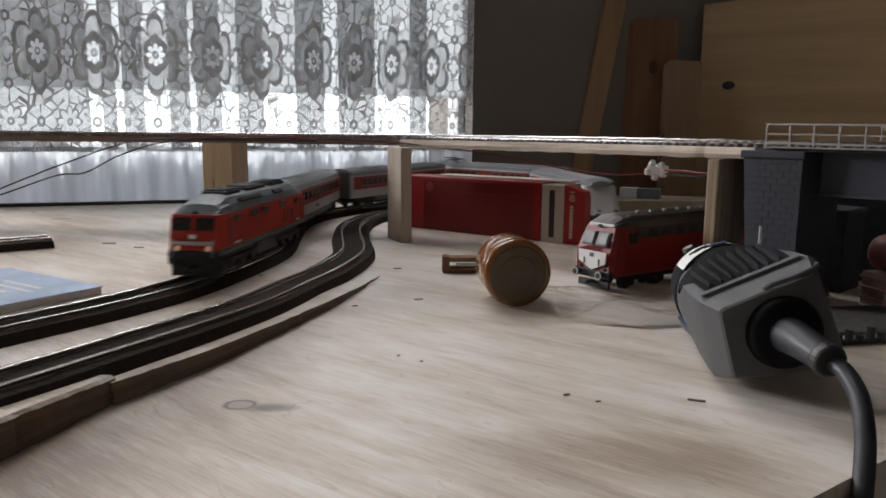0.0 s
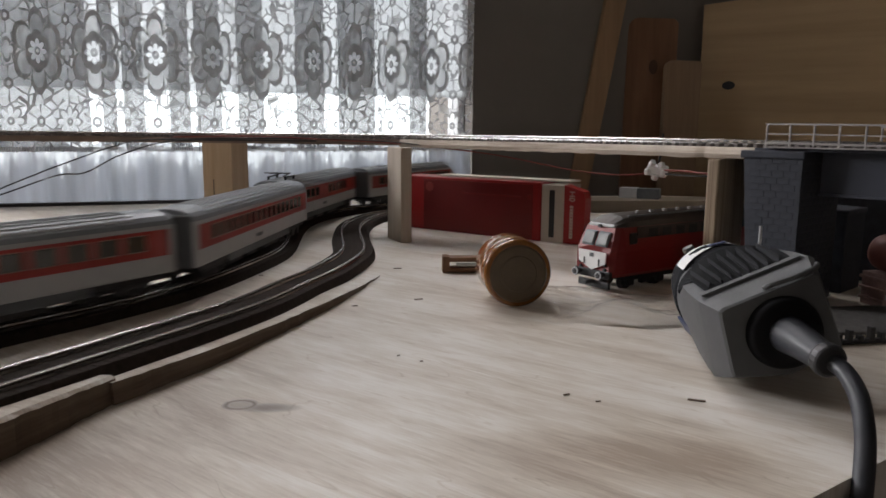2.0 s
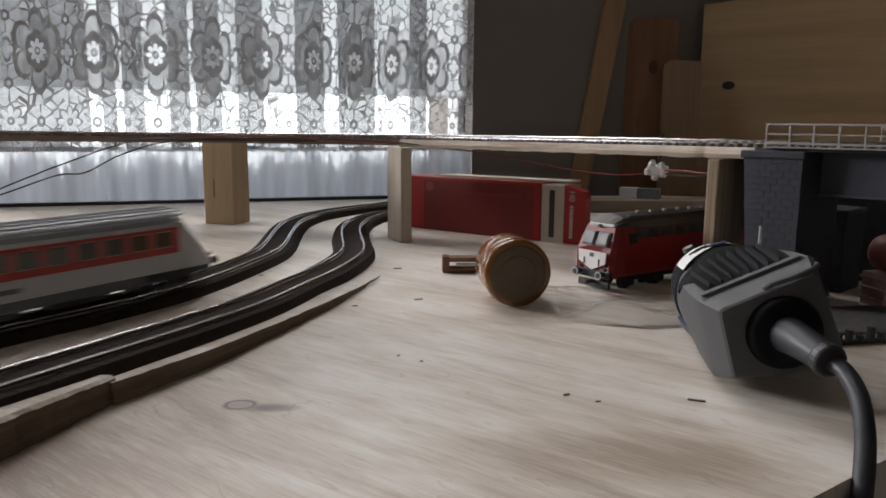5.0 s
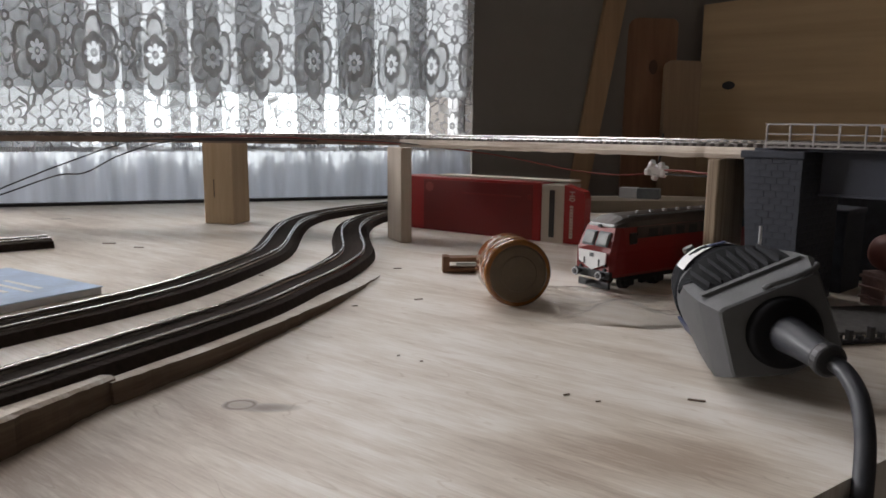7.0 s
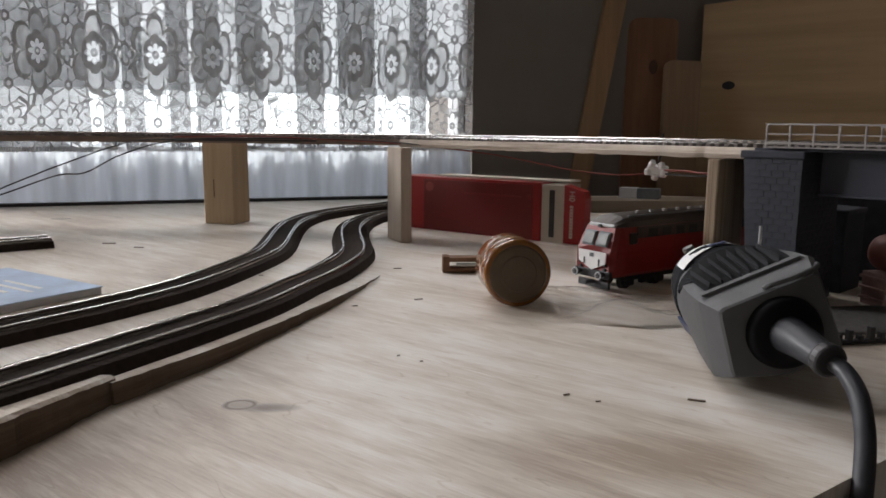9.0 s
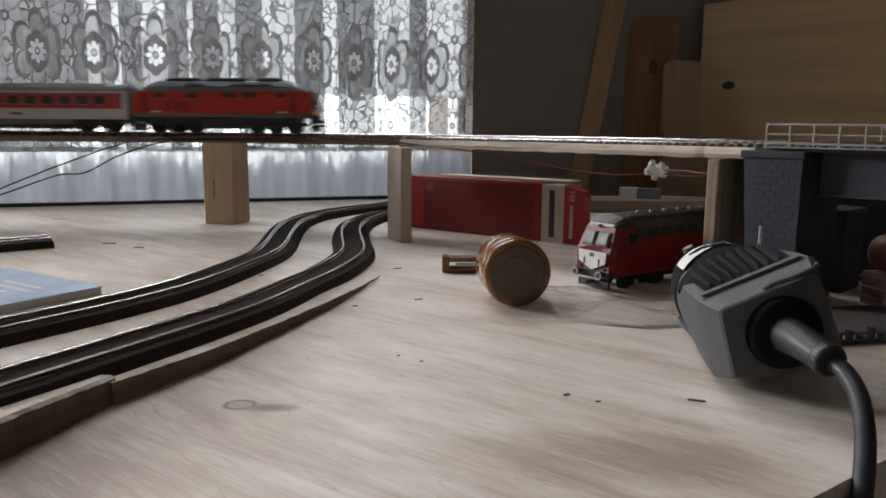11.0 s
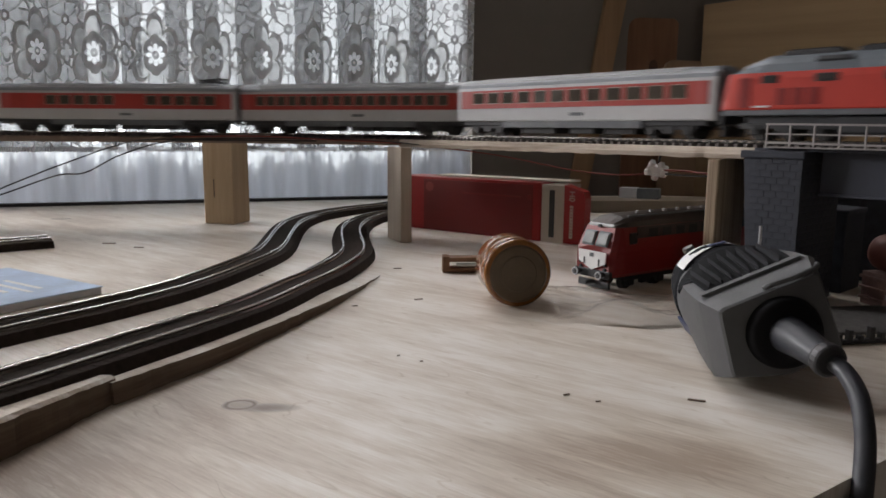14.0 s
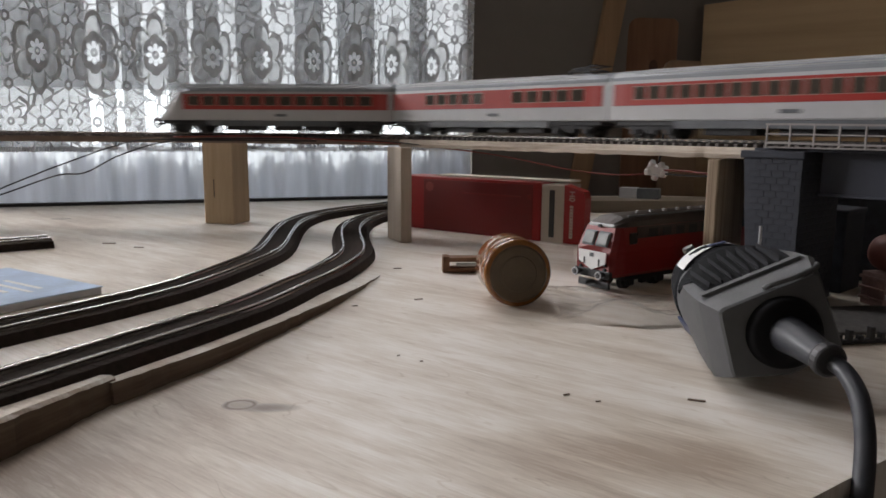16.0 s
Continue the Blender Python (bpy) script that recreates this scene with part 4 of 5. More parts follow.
        for y in (-0.0098, 0.0098):
            part("headlight", cyl(0.0016, 0.0016, 0.0018, pose(sg * (h + 0.0004), y, 0.0190, 0, 90, 0), 12), M_LAMPLIT, c, "glowing headlight")
        part("buffer_beam", box((0.0030, 0.0320, 0.0080), (sg * (h - 0.0005), 0, 0.0128), 0.0006), M_UNDER, c)
        buffers(c, sg * h, sg, 0.0105)
        part("plough", box((0.0022, 0.0290, 0.0070), (sg * (h - 0.001), 0, 0.0050), 0.0006), M_UNDER, c, "black rail guard")
        part("coupler", box((0.010, 0.004, 0.002), (sg * (h + 0.004), 0, 0.0068), 0.0005), M_UNDER, c)
    for sg in (-1, 1):
        for y in (-0.0128, 0.0128):
            part("handrail", tube([(sg * (h + 0.0012), y, 0.0135), (sg * (h + 0.0014), y, 0.0185), (sg * (h - 0.0005), y, 0.0245)], 0.0003, 6), M_LIGHTGREY, c)
        part("wiper", box((0.0006, 0.0070, 0.0005), (sg * (h - 0.0010), 0.0060, 0.0315), 0, pose(0, 0, 0)), M_BLACK, c)
        part("top_lamp", cyl(0.0013, 0.0013, 0.0016, pose(sg * (h - 0.0052), 0, 0.0402, 0, 90, 0), 12), M_PANE, c)
    g = box((0.042, 0.0290, 0.0105), (0, 0, 0.0090), 0.0012)
    add_box(g, (0.150, 0.0260, 0.0060), (0, 0, 0.0120), 0.0008)
    part("fuel_tank", g, M_TANK_GREY, c, "grey fuel tank")
    for x in (-0.050, 0.050):
        bogie(c, x, (-0.0185, 0.0, 0.0185), 0.0060, 0.056, 0.0135)
    return c


LOCO = diesel_loco()
COACHES = [
    coach("first_coach", "grey and red long-distance model coach behind the locomotive", 12),
    coach("second_coach", "grey and red open saloon model coach with many windows", 17),
    coach("dining_coach", "grey and red dining model coach with folded roof pantograph", 14, pantograph=True, blank=((0, 1), (7, 8))),
    coach("driving_coach", "grey and red driving trailer with sloped cab end", 13, cab=True),
]
PITCH, GAP = 0.240, 0.006



# ---- the standing locomotive ----
def shunted_loco():
    """A red diesel parked on the table, with a white bib on its nose."""
    c = thing("parked_locomotive", pose(0.1690, 0.5110, 0, 0, 0, 180 + 34.8), "red model diesel locomotive with white nose panel parked on the table", "model locomotive")
    h = 0.0900
    prof = [(0.0150, 0.0095), (0.0164, 0.0115), (0.0166, 0.0255), (0.0158, 0.0330), (0.0140, 0.0405)]
    full = prof + [(-y, z) for y, z in reversed(prof)]

    def ring(x, k, rake):
        sg = 1 if x > 0 else -1
        return [Vector((x - sg * rake * max(0.0, z - 0.0245), y * k, z)) for y, z in full]

    part("body", fix_normals(loft(bmesh.new(), [ring(-h, 0.84, 0.42), ring(-h + 0.004, 0.95, 0.36), ring(-h + 0.012, 1, 0), ring(h - 0.012, 1, 0), ring(h - 0.004, 0.95, 0.36), ring(h, 0.84, 0.42)])), M_RED_DARK, c)
    rs = [(0.0142, 0.0405), (0.0128, 0.0438), (0.0100, 0.0462), (0.0055, 0.0476), (0.0, 0.0480)]
    half = rs + [(-y, z) for y, z in reversed(rs[:-1])]

    def rr(x, k, kz):
        return [Vector((x, y * k, 0.0405 + (z - 0.0405) * kz)) for y, z in half]

    part("roof", fix_normals(loft(bmesh.new(), [rr(-h + 0.0072, 0.86, 0.3), rr(-h + 0.016, 1, 0.95), rr(-h + 0.03, 1, 1), rr(h - 0.03, 1, 1), rr(h - 0.016, 1, 0.95), rr(h - 0.0072, 0.86, 0.3)])), M_ROOF_BROWN, c, "dark brown-grey roof")
    for s in (-1, 1):
        part("upper_side", box((0.138, 0.0008, 0.0078), (-0.002, s * 0.01535, 0.0366), 0.0002, pose(0, 0, 0)), M_ROOF_BROWN, c, "dark upper side panel")
        g = bmesh.new()
        for k in range(9):
            add_box(g, (0.0085, 0.0006, 0.0055), (-0.056 + k * 0.0135, s * 0.01575, 0.0362), 0.0002)
        part("side_grille", g, M_UNDER, c)
        pane_box("cab_window", c, (0.0070, 0.0010, 0.0072), (h - 0.0190, s * 0.01600, 0.0335))
    for k in range(9):
        g = cyl(0.0017, 0.0013, 0.0018, pose(0.055 - k * 0.0135, 0.0045, 0.0485, 0, 0, 0), 10, 0.0004)
        part("roof_dome", g, M_RAILING, c, "pale roof dome")
    part("roof_edge", box((0.14, 0.0016, 0.0012), (0, 0.0098, 0.0468), 0.0003), M_SKIRT, c)
    # nose
    g = bmesh.new()
    bib = [(-0.0118, 0.0252), (0.0118, 0.0252), (0.0112, 0.0180), (0.0, 0.0132), (-0.0112, 0.0180)]
    loft(g, [[Vector((h + dx, y, z)) for y, z in bib] for dx in (0.0, 0.0009)])
    part("nose_panel", fix_normals(g), M_WHITE, c, "white pointed nose panel")
    part("nose_badge", box((0.0006, 0.0030, 0.0024), (h + 0.0011, 0.0, 0.0228)), M_SKIRT, c)
    for y in (-0.0062, 0.0062):
        part("nose_handle", box((0.0008, 0.0006, 0.0042), (h + 0.0011, y, 0.0185)), M_SKIRT, c)
        part("windscreen_frame", box((0.0010, 0.0100, 0.0100), (0, 0, 0), 0.0005, pose(h - 0.0030, y * 0.93, 0.0330, 0, -23, 0)), M_SKIRT, c, "grey windscreen surround")
        part("windscreen", box((0.0010, 0.0090, 0.0080), (0, 0, 0), 0.0005, pose(h - 0.0022, y * 0.93, 0.0331, 0, -23, 0)), M_SCREEN, c, "grey windscreen")
    part("cab_brow", box((0.0042, 0.0210, 0.0022), (h - 0.0085, 0, 0.0412), 0.0008), M_LIGHTGREY, c, "pale cab brow")
    part("top_lamp", cyl(0.0011, 0.0011, 0.0022, pose(h - 0.0058, 0, 0.0408, 0, 90, 0), 10), M_UNDER, c)
    for y in (-0.0102, 0.0102):
        for dz in (0.0, 0.0032):
            part("lamp", cyl(0.0011, 0.0011, 0.0014, pose(h - 0.0001, y, 0.0142 + dz, 0, 90, 0), 10), M_UNDER, c)
    part("buffer_beam", box((0.0028, 0.0300, 0.0052), (h - 0.0008, 0, 0.0108), 0.0005), M_UNDER, c)
    for y in (-0.0100, 0.0100):
        g = cyl(0.0016, 0.0016, 0.0040, pose(h + 0.0022, y, 0.0112, 0, 90, 0), 12)
        add_cyl(g, 0.0028, 0.0028, 0.0009, pose(h + 0.0046, y, 0.0112, 0, 90, 0), 18, 0.0002)
        b = part("buffer", g, M_UNDER, c)
        g = cyl(0.0026, 0.0026, 0.0004, pose(h + 0.0053, y, 0.0112, 0, 90, 0), 18)
        part("buffer_rim", g, M_LIGHTGREY, b, "white buffer ring")
        part("buffer_face", cyl(0.0018, 0.0018, 0.0004, pose(h + 0.0056, y, 0.0112, 0, 90, 0), 18), M_UNDER, b)
    part("plough", box((0.0020, 0.0260, 0.0045), (h - 0.002, 0, 0.0040), 0.0005), M_UNDER, c)
    part("coupler", box((0.008, 0.004, 0.0022), (h + 0.003, 0, 0.0058), 0.0005), M_UNDER, c)
    part("underframe", box((0.150, 0.0270, 0.0050), (0, 0, 0.0085), 0.0006), M_UNDER, c)
    for x in (-0.054, 0.054):
        bogie(c, x, (-0.0145, 0.0145), 0.0055, 0.042, 0.0115)
    return c


shunted_loco()


# ---- lettering ----
def text_part(words, size, m, material, parent, thick=0.0002, label=""):
    cu = bpy.data.curves.new("lettering", "FONT")
    cu.body, cu.size, cu.extrude = words, size, thick
    cu.align_x, cu.align_y = "CENTER", "CENTER"
    ob = new("tmp_text", cu)
    me = bpy.data.meshes.new_from_object(ob)
    bpy.data.objects.remove(ob)
    bpy.data.curves.remove(cu)
    me.materials.clear()
    me.materials.append(material)
    o = new("lettering", me)
    o.parent = parent
    o.matrix_basis = m
    if label:
        o["label"] = label
    return o


def carton():
    """A red locomotive carton with an open end flap. x runs along its front from far to near, -y is the front."""
    ang = math.degrees(math.atan2(0.638 - 0.757, 0.1247 + 0.0366))
    L, H, D = 0.2080, 0.0535, 0.034
    c = thing("locomotive_carton", pose(-0.0450, 0.7632, 0, 0, 0, ang), "glossy red cardboard locomotive carton with a cream end strip", "box")
    part("carton_body", box((0.166, D, H), (0.083, D / 2, H / 2), 0.0008), M_CARDRED, c)
    part("inner_tray", box((0.150, D - 0.012, 0.0016), (0.112, D / 2 + 0.008, H + 0.0010), 0.0005), M_CARDWHITE, c, "pale card edge along the top")
    part("end_strip", box((0.0228, D - 0.001, H - 0.0015), (0.1776, D / 2, (H - 0.0015) / 2), 0.0005), M_CARDWHITE, c, "cream card strip with a dark slot")
    part("slot", box((0.0052, 0.0010, H * 0.80), (0.1772, -0.0001, H * 0.49), 0.0004), M_BLACK, c, "dark slot")
    g = bmesh.new()
    fl = [(0.1893, 0.0005), (0.2060, 0.0005), (0.2090, 0.006), (0.2095, H - 0.012), (0.2075, H - 0.006), (0.2020, H - 0.0045), (0.1893, H - 0.001)]
    loft(g, [[Vector((x, y, z)) for x, z in fl] for y in (0.0, 0.012)])
    part("end_flap", fix_normals(g), M_CARDRED, c, "red folded end flap")
    text_part("H0", 0.0078, pose(0.1968, -0.0003, H - 0.0105, 90, 90, 0), M_CARDWHITE, c, label="pale scale mark")
    for k, w in enumerate((0.0022, 0.0018, 0.0024, 0.0018, 0.0022, 0.0024, 0.0020, 0.0022, 0.0018, 0.0022, 0.0020)):
        part("lettering_bar", box((0.0032, 0.0004, w), (0.1968, -0.0003, 0.0335 - k * 0.0027)), M_CARDWHITE, c)
    part("print_line", box((0.066, 0.0004, 0.0014), (0.112, -0.0005, H - 0.0140)), M_RED_DARK, c)
    part("print_line", box((0.0040, 0.0004, 0.0042), (0.1540, -0.0005, H - 0.0138)), M_RED_DARK, c)
    part("print_mark", cyl(0.0048, 0.0048, 0.0006, pose(0.0390, -0.0003, H - 0.0098, 90, 0, 0), 20), M_RED_FADED, c, "faint round print")
    part("carton_window", box((0.126, 0.0005, H - 0.003), (0.0945, -0.0001, (H - 0.002) / 2), 0.0002), M_CARDWINDOW, c, "dark red printed panel")
    return c


carton()


def lathe(parent, name, rings, m, material, label="", seg=40):
    """Turns (radius, along) pairs about the z axis of m."""
    g = loft(bmesh.new(), [[Vector((r * math.cos(2 * math.pi * k / seg), r * math.sin(2 * math.pi * k / seg), z)) for k in range(seg)] for r, z in rings])
    fix_normals(g)
    g.transform(m)
    o = part(name, g, material, parent, label)
    for f in o.data.polygons:
        f.use_smooth = len(f.vertices) == 4
    return o


def amber_jar():
    """A squat amber jar on its side, its flat brown lid to the front."""
    R = 0.0196
    c = thing("amber_jar", pose(0.0428, 0.4100, R, 0, 0, 7) @ pose(0, 0, 0, -90, 0, 0), "squat amber plastic jar lying on its side, brown lid forward", "jar")
    # z points away from the viewer along the jar
    lathe(c, "jar_body", [(0.0150, 0.008), (0.0188, 0.010), (0.0192, 0.013), (0.0192, 0.031), (0.0178, 0.034), (0.0120, 0.0345)], Matrix(), M_AMBER)
    lathe(c, "lid", [(0.0165, -0.0010), (0.0182, -0.0006), (0.0193, 0.0008), (0.0196, 0.0022), (0.0196, 0.0064), (0.0190, 0.0074), (0.0160, 0.0078)], Matrix(), M_AMBER, "amber screw lid")
    lathe(c, "lid_disc", [(0.0030, -0.0016), (0.0150, -0.0016), (0.0166, -0.0012), (0.0166, -0.0004)], Matrix(), M_LID, "matt brown lid face")
    lathe(c, "lid_ring", [(0.0098, -0.0020), (0.0104, -0.0020), (0.0104, -0.0014), (0.0098, -0.0014)], Matrix(), M_LID)
    return c


amber_jar()


def rail_clip():
    c = thing("track_clip", pose(0.0165, 0.5160, 0, 0, 0, 4), "dark brown slotted wooden clip lying behind the jar", "clip")
    g = box((0.034, 0.010, 0.0035), (0, 0, 0.0095), 0.0008)
    add_box(g, (0.034, 0.010, 0.0035), (0, 0, 0.0020), 0.0008)
    add_box(g, (0.005, 0.010, 0.0120), (-0.0145, 0, 0.0060), 0.0008)
    part("jaws", g, M_PINE_DARK, c)
    part("spring", box((0.015, 0.004, 0.0020), (0.000, -0.0055, 0.0062), 0.0005), M_WHEEL, c, "pale metal spring")
    return c


rail_clip()


def plastic_bag():
    """A crumpled clear bag, spread flat beside the parked locomotive."""
    rng = random.Random(11)
    bm = bmesh.new()
    nx, ny = 44, 30
    grid = []
    for i in range(nx + 1):
        row = []
        for j in range(ny + 1):
            u, v = i / nx, j / ny
            x = 0.056 + 0.100 * u + 0.010 * math.sin(v * 5) * (1 - u)
            y = 0.372 + 0.085 * v + 0.006 * math.sin(u * 7 + 1) - 0.02 * u * v
            z = 0.0012 + 0.0105 * max(0.0, noise.noise(Vector((u * 3.1, v * 2.7, 1.7))) * 1.2 + 0.35) * (math.sin(math.pi * u) * math.sin(math.pi * v)) ** 0.45
            z += 0.0016 * abs(noise.noise(Vector((u * 11, v * 9, 4.2))))
            row.append(bm.verts.new((x, y, z)))
        grid.append(row)
    for i in range(nx):
        for j in range(ny):
            bm.faces.new((grid[i][j], grid[i + 1][j], grid[i + 1][j + 1], grid[i][j + 1]))
    b = part("plastic_bag", bm, clear_film("clear_bag", 0.0, (0.985, 0.98, 0.975), 1.22, 0.2), None, smooth=False)
    return tagged(b, "crumpled clear plastic bag lying on the table", "plastic bag")


plastic_bag()


# ---- rotary tool ----
def rotary_tool():
    """A grey corded rotary tool lying on its side, cord end to the front. Local x runs from the cord end to the nose."""
    rear, fore = Vector((0.1275, 0.2680, 0.0268)), Vector((0.1385, 0.3850, 0.0232))
    d = (fore - rear).normalized()
    side = Vector((0, 0, 1)).cross(d).normalized()
    up = d.cross(side)
    m = Matrix((d, side, up)).transposed().to_4x4()
    c = thing("rotary_tool", Matrix.Translation(rear) @ m, "grey corded rotary tool with vent slots lying on the table", "power tool")
    rows = [(0.000, 0.0208), (0.0010, 0.0218), (0.0060, 0.0236), (0.0125, 0.0258), (0.0140, 0.0261), (0.026, 0.0262), (0.040, 0.0264), (0.058, 0.0252), (0.074, 0.0232), (0.088, 0.0212), (0.100, 0.0192), (0.108, 0.0175), (0.116, 0.0140), (0.121, 0.0110)]

    FLANKS = ((-15, 1.0), (65, 0.76), (159, 0.93), (-122, 0.84), (-96, 0.86))     # direction and distance of each flat side

    def section(x, r, a0, a1, n, grow=0.0):
        out = []
        for k in range(n):
            a = a0 + (a1 - a0) * k / (n - 1) if a1 - a0 < 6.28 else a0 + 2 * math.pi * k / n
            # six flat flanks at the cord end that round off towards the nose
            hexa = 0.96 / sum(max(0.0, math.cos(a - radians(q)) / w_) ** 30 for q, w_ in FLANKS) ** (1 / 30)
            e = hexa + (0.97 - hexa) * float(np.interp(x, [0.020, 0.068], [0.0, 1.0]))
            z = (r + grow) * e * math.sin(a)
            out.append(Vector((x, (r + grow) * e * math.cos(a), z)))
        return out

    g = fix_normals(loft(bmesh.new(), [section(x, r, 0, 7, 72) for x, r in rows]))
    hs = part("housing", g, M_TOOL_GREY, c, "mid-grey plastic housing", smooth=True)
    hs.data.set_sharp_from_angle(angle=radians(16))
    # darker upper shell; angles run from the viewer's right over the top to the left
    sh = [(x, r) for x, r in rows if 0.0135 <= x <= 0.108]
    lo = lambda x: radians(np.interp(x, [0.010, 0.046, 0.060, 0.073, 0.108], [24, 24, 4, -78, -80]))
    hi = lambda x: radians(np.interp(x, [0.010, 0.050, 0.073, 0.108], [106, 112, 278, 280]))
    outer = [section(x, r, lo(x), hi(x), 26, 0.0011) for x, r in sh]
    inner = [section(x, r, lo(x), hi(x), 26, -0.001) for x, r in sh]
    rings = [o + list(reversed(i)) for o, i in zip(outer, inner)]
    part("upper_shell", fix_normals(loft(bmesh.new(), rings)), M_TOOL_DARK, c, "dark grey upper shell", smooth=False)

    def on(x, a, out=0.0):
        r = np.interp(x, [q for q, _ in rows], [q for _, q in rows]) * 0.97 + out
        return pose(x, 0, 0) @ Matrix.Rotation(a - math.pi / 2, 4, "X") @ Matrix.Translation((0, 0, r))

    # vent bay with ribs
    rad = lambda x: float(np.interp(x, [q for q, _ in rows], [q for _, q in rows]))

    def patch_on(xs, lo_a, hi_a, grow, thick, slant=0.0):
        """A curved plate that hugs the housing."""
        out = []
        for x in xs:
            n_ = 14
            o = [section(x + slant * (k / (n_ - 1) - 0.5), rad(x), radians(lo_a), radians(hi_a), n_, grow)[k] for k in range(n_)]
            i_ = [section(x + slant * (k / (n_ - 1) - 0.5), rad(x), radians(lo_a), radians(hi_a), n_, grow - thick)[k] for k in range(n_)]
            out.append(o + list(reversed(i_)))
        return fix_normals(loft(bmesh.new(), out))

    vb = part("vent_bay", patch_on([0.017, 0.024, 0.032, 0.042, 0.050, 0.056], 26, 104, 0.0016, 0.002), M_BLACK_MATT, c, "black recessed vent bay")
    for k in range(8):
        a0 = 29 + k * 9.6
        part("vent_rib", patch_on([0.018, 0.026, 0.036, 0.046], a0, a0 + 3.6, 0.0034, 0.004, 0.006), M_TOOL_RIB, vb, "dark grey vent rib")
    part("vent_sill", patch_on([0.0125, 0.0142, 0.0160], 20, 110, 0.0019, 0.004), M_TOOL_GREY, c, "grey bar along the vent bay")
    # hanger bail
    bail = [(0.004, 0.0060, 0.0150), (0.000, 0.0050, 0.0170), (0.000, -0.0040, 0.0205), (0.004, -0.0120, 0.0235), (0.010, -0.0150, 0.0240)]
    part("hanger", tube(spline(bail, 8), 0.0010, 8), M_TOOL_GREY, c, "grey wire hanger")
    # label, slider
    g = bmesh.new()
    lab = [section(x, np.interp(x, [q for q, _ in rows], [q for _, q in rows]), radians(28), radians(88), 14, 0.0017) for x in (0.0655, 0.071, 0.078, 0.086, 0.094)]
    loft(g, lab, close=False, caps=False)
    part("label_plate", fix_normals(g), M_WHITE, c, "white rating label with dark print")
    for k, (x, a) in enumerate(((0.0695, 66), (0.0735, 56), (0.0735, 70), (0.0785, 62), (0.0785, 52))):
        part("print_bar", box((0.0018, 0.0050, 0.0003), (0, 0, 0), 0, on(x, radians(a), 0.0019)), M_TOOL_DARK, c)
    part("label_corner", box((0.0045, 0.0080, 0.0004), (0, 0, 0), 0, on(0.0680, radians(74), 0.0019)), M_BLUE, c, "blue label corner")
    part("speed_dial", cyl(0.0024, 0.0022, 0.0018, on(0.0635, radians(92), -0.0012), 14, 0.0004), M_BLUE, c, "blue dial")
    part("side_slot", box((0.030, 0.0080, 0.0016), (0, 0, 0), 0.0006, on(0.053, radians(-34), -0.0002)), M_BLUE, c, "dark blue side inlay")
    # end cap, boot, cord
    part("end_ring", cyl(0.0128, 0.0148, 0.006, pose(-0.0010, -0.0012, -0.0010, 0, 90, 0), 56, 0.0014), M_BLACK_MATT, c, "black end ring", smooth=True)
    inv = (Matrix.Translation(rear) @ m).inverted()
    w = lambda p: inv @ Vector(p)
    boot = spline([w((0.1285, 0.270, 0.0262)), w((0.1292, 0.256, 0.0258)), w((0.1310, 0.2405, 0.0240))], 8)
    g = bmesh.new()
    rings = []
    for i, p in enumerate(boot):
        dd = (boot[min(i + 1, len(boot) - 1)] - boot[max(i - 1, 0)]).normalized()
        sd = dd.cross(Vector((0, 0, 1))).normalized()
        uu = sd.cross(dd)
        r = 0.0078 - 0.0028 * i / (len(boot) - 1)
        rings.append([p + sd * r * math.cos(2 * math.pi * k / 20) + uu * r * math.sin(2 * math.pi * k / 20) for k in range(20)])
    part("strain_relief", fix_normals(loft(g, rings)), M_RUBBER, c, "grey rubber strain relief", smooth=True)
    part("boot_collar", cyl(0.0060, 0.0060, 0.0050, Matrix.Translation(boot[-1]) @ (boot[-1] - boot[-3]).to_track_quat("Z", "Y").to_matrix().to_4x4(), 20, 0.0012), M_BLACK, c)
    cord = spline([w(p) for p in ((0.1318, 0.2405, 0.0240), (0.1336, 0.2330, 0.0215), (0.1328, 0.2225, 0.0160), (0.1278, 0.2090, 0.0060), (0.1195, 0.1950, -0.0120), (0.1130, 0.1860, -0.0500), (0.1100, 0.1830, -0.20), (0.12, 0.18, -0.70))], 8)
    part("cord", tube(cord, 0.0031, 12), M_RUBBER, c, "dark grey power cord", smooth=True)
    # collar and collet
    lathe(c, "nose", [(0.0108, 0.118), (0.0112, 0.122), (0.0100, 0.134), (0.0070, 0.137), (0.0068, 0.145), (0.0040, 0.147)], Matrix.Rotation(radians(90), 4, "Y"), M_TOOL_DARK, "dark nose cap", 24)
    lathe(c, "collet", [(0.0035, 0.146), (0.0045, 0.148), (0.0045, 0.155), (0.0030, 0.157)], Matrix.Rotation(radians(90), 4, "Y"), M_WHEEL, "steel collet nut", 12)
    part("spindle_knob", cyl(0.0030, 0.0030, 0.0050, on(0.112, radians(60), 0.0020), 14, 0.0006), M_WHEEL, c, "steel lock button")
    return c


rotary_tool()


# ---- bridge ----
TD = Vector((0.652, -0.758, 0))                  # along the bridge
TN = Vector((-0.758, -0.652, 0))                 # to its front side
BR = Vector((0.232, 0.415, 0))
BM = Matrix.Translation(BR) @ Matrix((TD, -TN, Vector((0, 0, 1)))).transposed().to_4x4()   # x along, -y to the front


